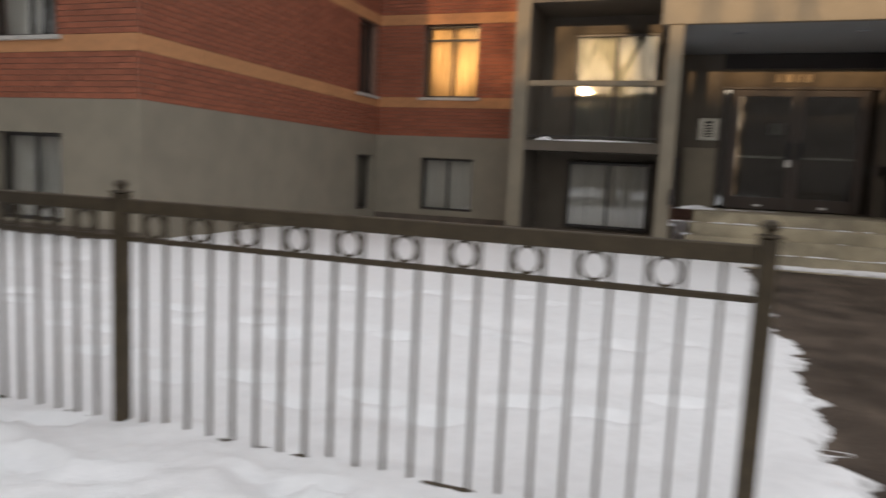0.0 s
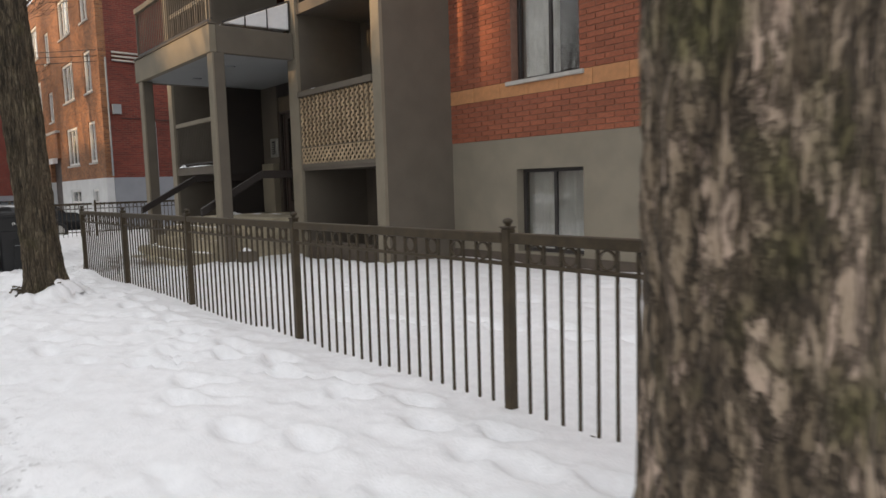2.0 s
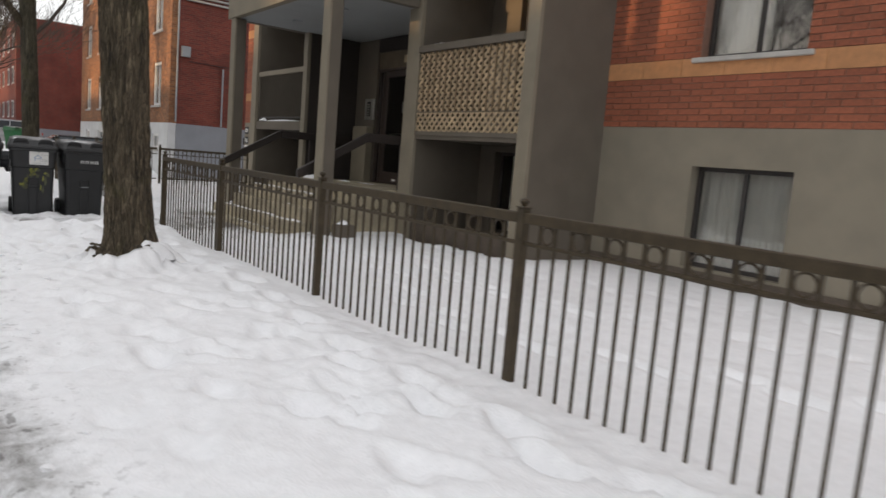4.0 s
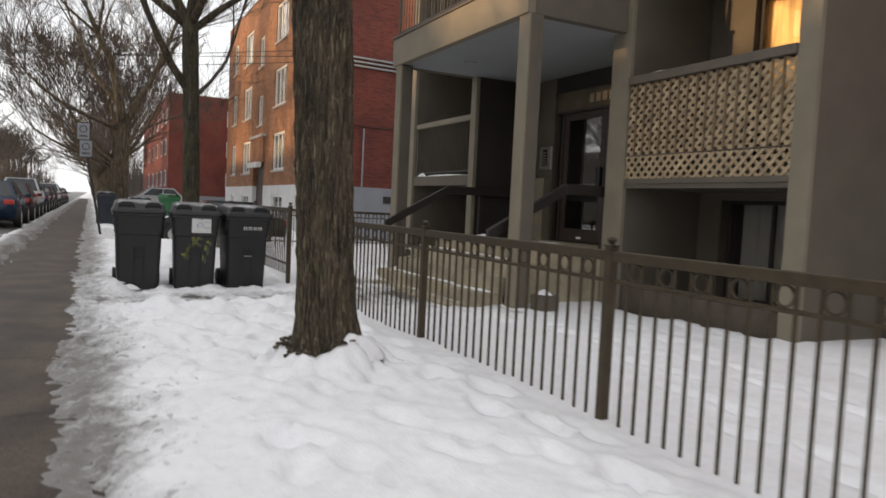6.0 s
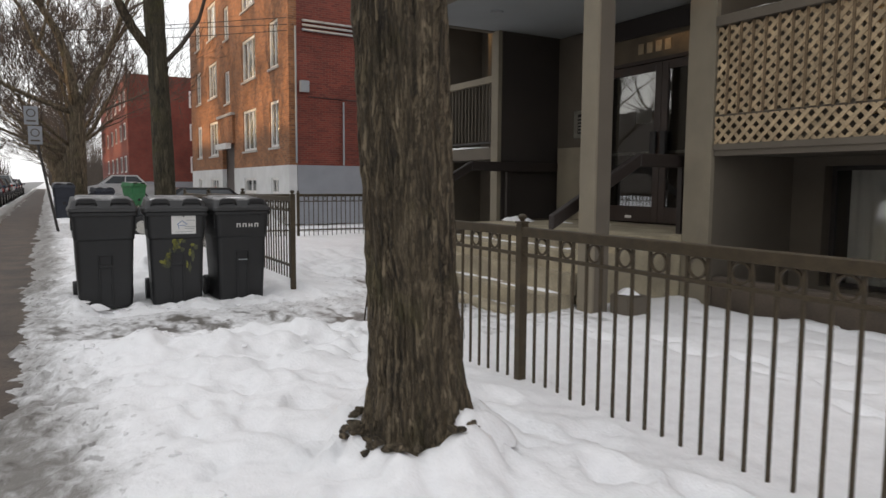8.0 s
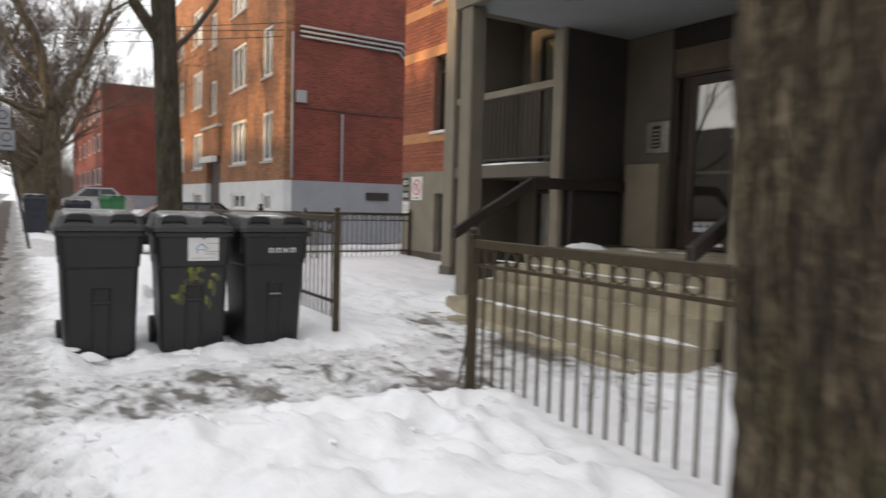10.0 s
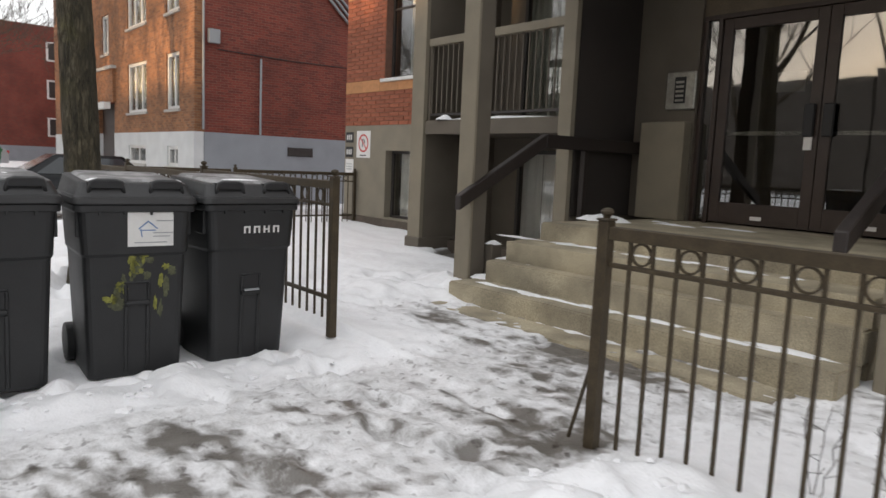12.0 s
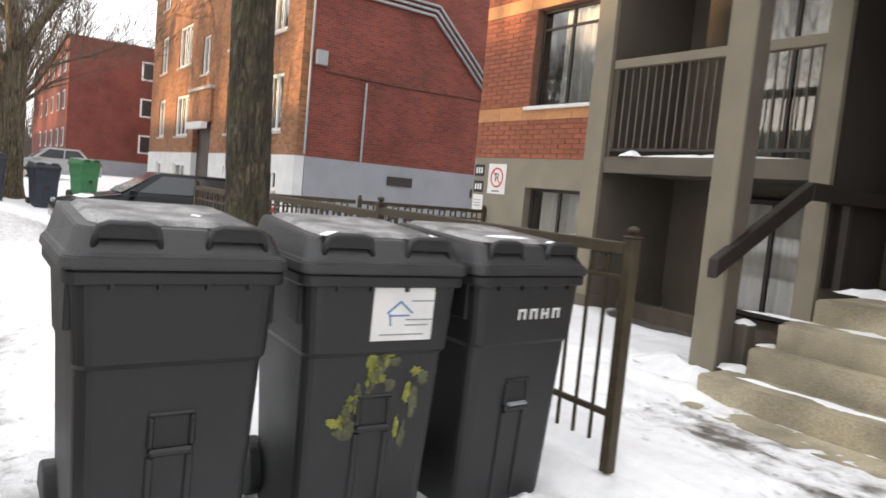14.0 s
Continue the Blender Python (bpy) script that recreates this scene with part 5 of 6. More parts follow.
def wheeled_bin(body_mat, lid_mat, label, front=True):
    """A two-wheeled bin at the origin whose front looks towards +x."""
    b = thing("wheeled_bin", label, "bin", "wheeled bins")
    bm = bmesh.new()
    loft(bm, ((-0.13, (-0.54, -0.070, -0.254, 0.254)), (-0.115, (-0.545, -0.066, -0.257, 0.257)), (0.585, (-0.60, -0.016, -0.279, 0.279)), (0.605, (-0.62, 0.002, -0.288, 0.288)), (0.845, (-0.638, 0.012, -0.301, 0.301))))
    part("body", bm, body_mat, b, smooth=False)
    bm = bmesh.new()
    frustum(bm, 0.842, 0.884, (-0.66, 0.026, -0.326, 0.326), (-0.66, 0.026, -0.326, 0.326), 0.05)
    part("rim", bm, body_mat, b, bevel=0.006)
    lid = bmesh.new()
    loft(lid, ((0.887, (-0.67, 0.034, -0.336, 0.336)), (0.925, (-0.665, 0.028, -0.330, 0.330)), (0.929, (-0.655, 0.016, -0.318, 0.318)), (1.004, (-0.635, -0.030, -0.290, 0.290))))
    for v in lid.verts:
        if v.co.z > 0.99:
            v.co.z += 0.035 * (-0.03 - v.co.x) / 0.6
    lid_ob = part("lid", lid, lid_mat, b, bevel=0.005, seg=2)
    # the raised middle of the lid, in a paler blotchy grey
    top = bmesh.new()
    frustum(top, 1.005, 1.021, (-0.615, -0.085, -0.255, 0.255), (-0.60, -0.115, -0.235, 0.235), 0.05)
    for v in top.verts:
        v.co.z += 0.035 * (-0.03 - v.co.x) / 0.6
    part("lid_top", top, LIDTOP, lid_ob, "pale blotchy grey lid top", bevel=0.003)
    for y in (-0.16, 0.16):
        # black block in place of a hollow puts the grip's shade into colour
        part("grip_recess", bx(-0.060, 0.0085, y - 0.080, y + 0.080, 0.976, 1.0125), BLACK, lid_ob, "black block for the shade in a grip recess")
        bm = bmesh.new()
        tube(bm, [(-0.006, y - 0.092, 0.945), (0.000, y - 0.078, 1.010), (-0.002, y - 0.05, 1.018), (-0.002, y + 0.05, 1.018), (0.000, y + 0.078, 1.010), (-0.006, y + 0.092, 0.945)], [0.011] * 6, 8)
        part("lid_grip", bm, lid_mat, lid_ob, smooth=True)
    for y in (-0.30, 0.30):
        part("side_fin", bx(-0.16, -0.05, y - 0.012, y + 0.012, 0.70, 0.846), body_mat, b, bevel=0.004)
    for y in (-0.20, -0.07, 0.07, 0.20):
        part("rib", bx(0.0, 0.03, y - 0.006, y + 0.006, 0.828, 0.847), body_mat, b)
    # grab pocket on the front over a shallow groove
    bm = bmesh.new()
    box(bm, -0.045, -0.018, -0.072, 0.072, 0.425, 0.440)
    box(bm, -0.045, -0.018, -0.072, -0.052, 0.325, 0.4245)
    box(bm, -0.045, -0.018, 0.052, 0.072, 0.325, 0.4245)
    part("grab_pocket", bm, body_mat, b, bevel=0.006)
    # black plate stands for the shade inside the hollow
    part("pocket", bx(-0.05, -0.0275, -0.0515, 0.0515, 0.325, 0.424), BLACK, b)
    part("grab_bar", bx(-0.045, -0.012, -0.068, 0.068, 0.298, 0.3245), body_mat, b, bevel=0.008)
    for y in (-0.060, 0.060):
        bm = bmesh.new()
        vs = [bm.verts.new(p) for p in ((-0.05, y - 0.012, 0.296), (-0.026, y - 0.012, 0.296), (-0.026, y + 0.012, 0.296), (-0.05, y + 0.012, 0.296), (-0.08, y - 0.012, -0.11), (-0.057, y - 0.012, -0.11), (-0.057, y + 0.012, -0.11), (-0.08, y + 0.012, -0.11))]
        for f in ((0, 1, 2, 3), (7, 6, 5, 4), (0, 4, 5, 1), (1, 5, 6, 2), (2, 6, 7, 3), (3, 7, 4, 0)):
            bm.faces.new([vs[q] for q in f])
        part("front_rib", bm, body_mat, b, bevel=0.005)
    for y in (-0.27, 0.27):
        bm = bmesh.new()
        tube(bm, [(-0.58, y - 0.03, -0.01), (-0.58, y + 0.03, -0.01)], [0.12, 0.12], 20)
        part("wheel", bm, BLACK, b, bevel=0.006)
    bm = bmesh.new()
    tube(bm, [(-0.69, -0.24, 0.90), (-0.69, 0.24, 0.90)], [0.014, 0.014], 8)
    part("handle", bm, BLACK, b)
    return b


bins = [((-17.74, 0.385, -0.005), 0, "charcoal plastic wheeled bin standing in snow"),
        ((-17.72, 1.09, -0.01), -3, "charcoal wheeled bin with a white sticker and yellow smears"),
        ((-17.74, 1.80, -0.01), 3.5, "charcoal wheeled bin with white lettering standing in snow")]
first = wheeled_bin(BIN, LID, bins[0][2])
row = [first]
for (p, rz, lab) in bins[1:]:
    c = copy_thing(first, pose(*p, 0, 0, rz))
    c["label"] = lab
    row.append(c)
first.matrix_basis = pose(*bins[0][0], 0, 0, bins[0][1])

# ---- neighbouring apartment house ----
nb = thing("apartment_house", "brown brick apartment house with white windows, red brick side wall", "house", at=(-43.5, 10, 0))
NX0, NX1, NY = -53.2, -34.2, 7.45
NZ = 11.5
NW = [(-36.65, -35.45), (-40.85, -38.65), (-48.1, -46.0), (-51.4, -50.2)]
holes = []
for f in range(3):
    zb = 2.53 + 2.96 * f
    holes += [(a, b, zb, zb + 1.73) for a, b in NW]
    if f:
        holes.append((-44.3, -43.3, zb - 0.6, zb + 0.9))
holes.append((-45.1, -42.6, 0.1, 3.1))
bas = [(a + 0.1, b - 0.1, 0.75, 1.38) for a, b in NW]
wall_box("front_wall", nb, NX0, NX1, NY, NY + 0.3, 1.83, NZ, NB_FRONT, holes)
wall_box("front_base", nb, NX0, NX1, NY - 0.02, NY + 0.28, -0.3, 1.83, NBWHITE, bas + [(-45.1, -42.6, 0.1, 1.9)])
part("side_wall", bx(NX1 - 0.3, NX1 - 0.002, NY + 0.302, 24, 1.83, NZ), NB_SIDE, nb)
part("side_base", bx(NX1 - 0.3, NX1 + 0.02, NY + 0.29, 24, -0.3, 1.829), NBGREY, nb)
part("roof", bx(NX0, NX1 - 0.31, NY + 0.31, 24, NZ - 0.4, NZ - 0.1), TAUPE, nb)
part("rear_wall", bx(NX0, NX0 + 0.3, NY + 0.302, 24, -0.3, NZ), NB_SIDE, nb)


def plain_window(parent, x0, x1, z0, z1, y, mull=(0.5,), fm=WHITE):
    w = part("window", bmesh.new(), fm, parent)
    bm = bmesh.new()
    t = 0.10
    ring_frame(bm, x0, x1, z0, z1, y + 0.05, y + 0.14, t)
    finish(bm)
    bm.to_mesh(w.data)
    bm.free()
    for f in mull:
        c = x0 + (x1 - x0) * f
        part("mullion", bx(c - t / 2, c + t / 2, y + 0.082, y + 0.138, z0 + t, z1 - t), fm, w)
    part("pane", bx(x0 + t, x1 - t, y + 0.11, y + 0.115, z0 + t, z1 - t), GLASS, w).visible_shadow = False
    part("curtain", bx(x0, x1, y + 0.2, y + 0.21, z0, z1), GREYCURT, w)
    part("window_sill", bx(x0 - 0.08, x1 + 0.08, y - 0.06, y + 0.08, z0 - 0.08, z0 - 0.002), SILL, w)
    return w


for h in holes[:-1]:
    plain_window(nb, *h, NY, (0.33, 0.66) if h[1] - h[0] > 1.5 else (0.5,))
for h in bas:
    plain_window(nb, *h, NY - 0.02, (0.5,))
part("porch", bx(-45.35, -42.4, NY - 0.12, NY - 0.002, 3.0, 4.25), NB_FRONT, nb)
part("porch_cap", bx(-45.45, -42.3, NY - 0.2, NY - 0.001, 4.25, 4.36), SILL, nb)
part("door_canopy", bx(-45.0, -42.7, NY - 0.35, NY - 0.121, 2.75, 3.0), WHITE, nb)
part("door", bx(-45.1, -42.6, NY + 0.2, NY + 0.26, 0.1, 3.0), DOORFR, nb)
part("meter_box", bx(NX1 + 0.001, NX1 + 0.14, NY + 0.38, NY + 0.72, 4.42, 4.82), SOFFIT, nb, "pale electric box", bevel=0.01)
for k in range(3):
    bm = bmesh.new()
    o = 0.16 * k
    tube(bm, [(NX1 + 0.06, NY + 0.5, 6.60 + o), (NX1 + 0.06, NY + 4.2 + 0.5 * o, 6.55 + o), (NX1 + 0.06, NY + 6.9 + 0.5 * o, 4.1 + o)], [0.045] * 3, 8)
    part("conduit", bm, SOFFIT, nb, "pale conduit pipe", smooth=True)
for z0, z1, y in ((1.9, 6.7, NY + 0.25), (1.84, 4.15, NY + 2.05)):
    bm = bmesh.new()
    tube(bm, [(NX1 + 0.04, y, z0), (NX1 + 0.04, y, z1)], [0.035] * 2, 8)
    part("drain_pipe", bm, SOFFIT, nb)

bm = bmesh.new()
tube(bm, [(NX1 + 0.015, NY + 0.70, 4.27), (NX1 + 0.015, NY + 3.0, 4.22), (NX1 + 0.015, NY + 7.0, 4.27)], [0.014] * 3, 6)
part("wall_cable", bm, BLACK, nb, "dark cable along the wall")
for y, z in ((NY + 3.0, 1.50), (NY + 6.2, 1.35)):
    part("wall_vent", bx(NX1 + 0.021, NX1 + 0.06, y, y + 0.9, z - 0.28, z), FRAME, nb, "dark basement vent", bevel=0.01)

# far house
fh = thing("apartment_house", "distant red brick apartment house with pale windows", "house", at=(-85, 10, 0))
FXR = -77.0
part("wing_wall", bx(-110, FXR, 6.2, 13.2, 1.2, 10.6), NB2_BRICK, fh)
part("wing_base", bx(-110, FXR + 0.02, 6.18, 13.2, -0.3, 1.199), NBGREY, fh)
part("main_wall", bx(FXR + 0.001, -56, 13.0, 24, -0.2, 10.6), NB2_BRICK, fh)
for f in range(3):
    z = 2.0 + 2.95 * f
    w = part("window", bx(FXR + 0.001, FXR + 0.05, 11.4, 12.7, z, z + 1.5), WHITE, fh)
    part("pane", bx(FXR + 0.051, FXR + 0.06, 11.55, 12.55, z + 0.12, z + 1.38), FRAME, w)
    for x in (-75.5, -72.5, -69.5, -66.5, -63):
        w = part("window", bx(x, x + 1.3, 12.95, 12.999, z, z + 1.5), WHITE, fh)
        part("pane", bx(x + 0.12, x + 1.18, 12.94, 12.949, z + 0.12, z + 1.38), FRAME, w)
    for x in (-80, -84, -89, -94, -100):
        w = part("window", bx(x, x + 1.5, 6.15, 6.199, z, z + 1.5), WHITE, fh)
        part("pane", bx(x + 0.12, x + 1.38, 6.14, 6.149, z + 0.12, z + 1.38), FRAME, w)

# out-of-view blocks added across the street; heights set which snow and walls they shade
for k, (a, b, h) in enumerate(((-130, -98, 10.0), (-97, -64, 10.2), (-63, -36, 9.9), (-35.8, -31, 10.5), (-30, -26.2, 10.6), (-26, -20.6, 9.8), (-20, -17.6, 11.0), (-17.4, 2, 10.3), (3, 40, 11.0))):
    ho = thing("row_house", "plain out-of-view brick block across the street that cuts low sun", "house", "houses across the street", ((a + b) / 2, -56, 0))
    part("wall", bx(a, b, -62, -50, -0.3, h), ACROSS, ho)

# stickers, smears and markings on the bins
def on_bin(i, name, y0, y1, z0, z1, mat, lift=0.003, label="", tip=0.0):
    """A thin flat patch on the front of bin i."""
    c = row[i]
    zm = (z0 + z1) / 2
    face = 0.0 + 0.012 * (zm - 0.62) / 0.28 if zm > 0.62 else -0.012 - 0.048 * (0.62 - zm) / 0.62
    slope = math.degrees(math.atan(0.043 if zm > 0.62 else 0.077))
    bm = bx(-0.004, lift, y0 - (y0 + y1) / 2, y1 - (y0 + y1) / 2, z0 - zm, z1 - zm)
    ob = obj(name, bm, mat)
    ob.matrix_basis = c.matrix_basis @ pose(face, (y0 + y1) / 2, zm, tip, slope, 0)
    under(ob, c)
    if label:
        ob["label"] = label
    return ob


on_bin(1, "sticker", -0.055, 0.195, 0.645, 0.845, WHITE, 0.003, "white paper sticker with a blue house outline")
for y0, y1, z0, z1, tip in ((-0.005, 0.065, 0.765, 0.772, 40), (0.045, 0.115, 0.765, 0.772, -40), (0.01, 0.095, 0.735, 0.741, 0), (0.015, 0.021, 0.70, 0.745, 8)):
    on_bin(1, "roof_line", y0, y1, z0, z1, BLUE, 0.005, "blue line", tip)
for y0, y1, z in ((0.10, 0.195, 0.79), (0.08, 0.195, 0.72), (0.08, 0.175, 0.70), (-0.02, 0.16, 0.665)):
    on_bin(1, "print_bar", y0, y1, z, z + 0.005, SOFFIT, 0.005)
for k in range(4):
    y = -0.07 + 0.068 * k
    on_bin(2, "marking", y, y + 0.012, 0.70, 0.745, WHITE, 0.004, "white painted mark")
    on_bin(2, "marking", y + 0.032, y + 0.044, 0.70, 0.745, WHITE, 0.004, "white painted mark")
    on_bin(2, "marking", y + 0.0125, y + 0.0315, 0.735 if k in (0, 1, 3) else 0.718, 0.745 if k in (0, 1, 3) else 0.727, WHITE, 0.004, "white painted mark")


on_bin(2, "edge_bar", -0.05, 0.05, 0.327, 0.337, SOFFIT, 0.0265, "pale bar low on the bin front")


def smear(i, cy, cz, ry, rz, mat, seed):
    """A ragged patch of old paint on the front of a bin."""
    c = row[i]
    n = 28
    vs = []
    for k in range(n):
        a = 2 * math.pi * k / n
        q = 1 + 0.5 * nz(math.cos(a), math.sin(a), 1.8, seed) + 0.45 * nz(math.cos(a), math.sin(a), 5, seed + 2)
        y, z = cy + ry * q * math.cos(a), cz + rz * q * math.sin(a)
        x = (0.0 + 0.012 * (z - 0.62) / 0.28 if z > 0.62 else -0.012 - 0.048 * (0.62 - z) / 0.62) + 0.0035
        vs.append((x, y, z))
    ob = raw("paint_smear", vs, [tuple(range(n))], mat)
    ob.matrix_basis = c.matrix_basis
    under(ob, c)
    ob["label"] = "old yellow paint smear"


rs = random.Random(4)
for k in range(26):
    t = k / 25
    smear(1, -0.125 + 0.15 * t + rs.gauss(0, 0.022), 0.34 + 0.26 * t, rs.uniform(0.006, 0.018), rs.uniform(0.010, 0.03), YELLOW if rs.random() < 0.55 else SMEAR, rs.random() * 40)
for cy, cz, ry, rz in ((-0.14, 0.34, 0.05, 0.028), (0.03, 0.59, 0.035, 0.014), (-0.03, 0.57, 0.028, 0.04), (0.16, 0.52, 0.03, 0.022), (0.13, 0.44, 0.018, 0.06), (0.10, 0.30, 0.014, 0.05), (0.02, 0.50, 0.02, 0.02)):
    smear(1, cy, cz, ry * 0.75, rz * 0.8, YELLOW, rs.random() * 40)
    smear(1, cy + 0.03, cz - 0.03, ry * 0.9, rz * 1.2, SMEAR, rs.random() * 40)
for i, y, x in ((1, -0.10, -0.3), (2, 0.1, -0.3)):
    p = row[i].matrix_basis @ Vector((x, y, 1.024 if x < -0.12 else 1.012))
    snow_patch("snow_patch", p.x, p.y, p.z, 0.035, 0.028, 0.014, i * 3 + 9 * abs(y), "small lump of snow on a bin lid")

# bins farther down the street
navy = wheeled_bin(NAVY, NAVY, "dark navy wheeled bin farther down the street")
navy.matrix_basis = pose(-35.5, 0.36, snow_height(-35.7, 0.36) + 0.12, 0, 0, 4)
copy_thing(navy, pose(-35.8, 1.57, snow_height(-36.0, 1.57) + 0.12, 0, 0, 12))
green = wheeled_bin(GREEN, GREEN, "green wheeled bin standing in far snow")
green.matrix_basis = pose(-38.3, 2.9, snow_height(-38.5, 2.9) + 0.12, 0, 0, 30)

# ---- signs ----
def plate(parent, name, x0, x1, z0, z1, y, mat, label=""):
    return part(name, bx(x0, x1, y - 0.004, y, z0, z1), mat, parent, label, bevel=0.001)


def ring_disc(parent, name, cx, cz, y, r0, r1, mat):
    vs, fs = [], []
    for k in range(32):
        a = 2 * math.pi * k / 32
        for r in (r0, r1):
            vs += [(cx + r * math.cos(a), y, cz + r * math.sin(a)), (cx + r * math.cos(a), y + 0.002, cz + r * math.sin(a))]
    for k in range(32):
        j, i = 4 * k, 4 * ((k + 1) % 32)
        fs += [(j, i, i + 2, j + 2), (j + 2, i + 2, i + 3, j + 3), (j, j + 1, i + 1, i)]
    return under(raw(name, vs, fs, mat), parent)


def letter(parent, text, x, z, y, size, mat):
    cu = bpy.data.curves.new("letter", "FONT")
    cu.body, cu.size, cu.align_x, cu.extrude = text, size, "CENTER", 0.001
    tmp = new("letter", cu)
    me = bpy.data.meshes.new_from_object(tmp)
    bpy.data.objects.remove(tmp)
    me.materials.append(mat)
    ob = new("letter", me)
    ob.matrix_basis = pose(x, y, z, 90, 0, 0)
    return under(ob, parent)


def no_parking(parent, cx, cz, y, r):
    ring_disc(parent, "red_ring", cx, cz, y - 0.006, r * 0.82, r, REDPAINT)
    bar = obj("red_bar", bx(-r * 0.85, r * 0.85, -0.001, 0.001, -r * 0.07, r * 0.07), REDPAINT)
    bar.matrix_basis = pose(cx, y - 0.008, cz, 0, 45, 0)
    under(bar, parent)
    letter(parent, "P", cx, cz - r * 0.42, y - 0.0055, r * 1.25, BLACK)


sg = thing("wall_sign", "white no-parking sign with a red ring on grey stucco", "sign")
plate(sg, "plate", -25.07, -24.60, 1.235, 1.74, FY - 0.004, WHITE)
no_parking(sg, -24.835, 1.51, FY - 0.004, 0.17)
plate(sg, "print_bar", -24.94, -24.74, 1.27, 1.29, FY - 0.009, BLACK)
for k, (z0, z1) in enumerate(((1.52, 1.72), (1.24, 1.44))):
    ns = thing("number_plate_sign", "small black house plate with pale bars", "sign", "house plates")
    plate(ns, "plate", -25.46, -25.19, z0, z1, FY - 0.004, BLACK)
    for q in range(3):
        plate(ns, "pale_bar", -25.42 + 0.07 * q, -25.38 + 0.07 * q, z0 + 0.05, z1 - 0.05, FY - 0.009, WHITE)
ws = thing("notice_plate", "small white notice plate on stucco", "sign")
plate(ws, "plate", -25.46, -25.17, 0.92, 1.20, FY - 0.004, WHITE)
for q in range(3):
    plate(ws, "print_bar", -25.42, -25.22, 1.0 + 0.05 * q, 1.015 + 0.05 * q, FY - 0.009, SOFFIT)

pole = thing("parking_sign", "dark street post with two dull grey parking plates", "sign", at=(-29.5, -0.12, 0))
bm = bmesh.new()
tube(bm, [(-29.5, 0.10, -0.2), (-29.5, -0.43, 3.02)], [0.035, 0.035], 10)
part("post", bm, FRAME, pole)
for z, cy in ((2.08, -0.32), (2.55, -0.39)):
    part("plate", bx(-29.46, -29.452, cy - 0.15, cy + 0.15, z, z + 0.44), NBGREY, pole, bevel=0.002)
    for r, d, mt, nm in ((0.10, 0.0, ROOM, "faded_ring"), (0.075, 0.005, NBGREY, "disc")):
        b2 = bmesh.new()
        tube(b2, [(-29.451 + d, cy, z + 0.28), (-29.447 + d, cy, z + 0.28)], [r, r], 20)
        part(nm, b2, mt, pole)
    part("print_bar", bx(-29.451, -29.447, cy - 0.10, cy + 0.10, z + 0.07, z + 0.11), ROOM, pole)


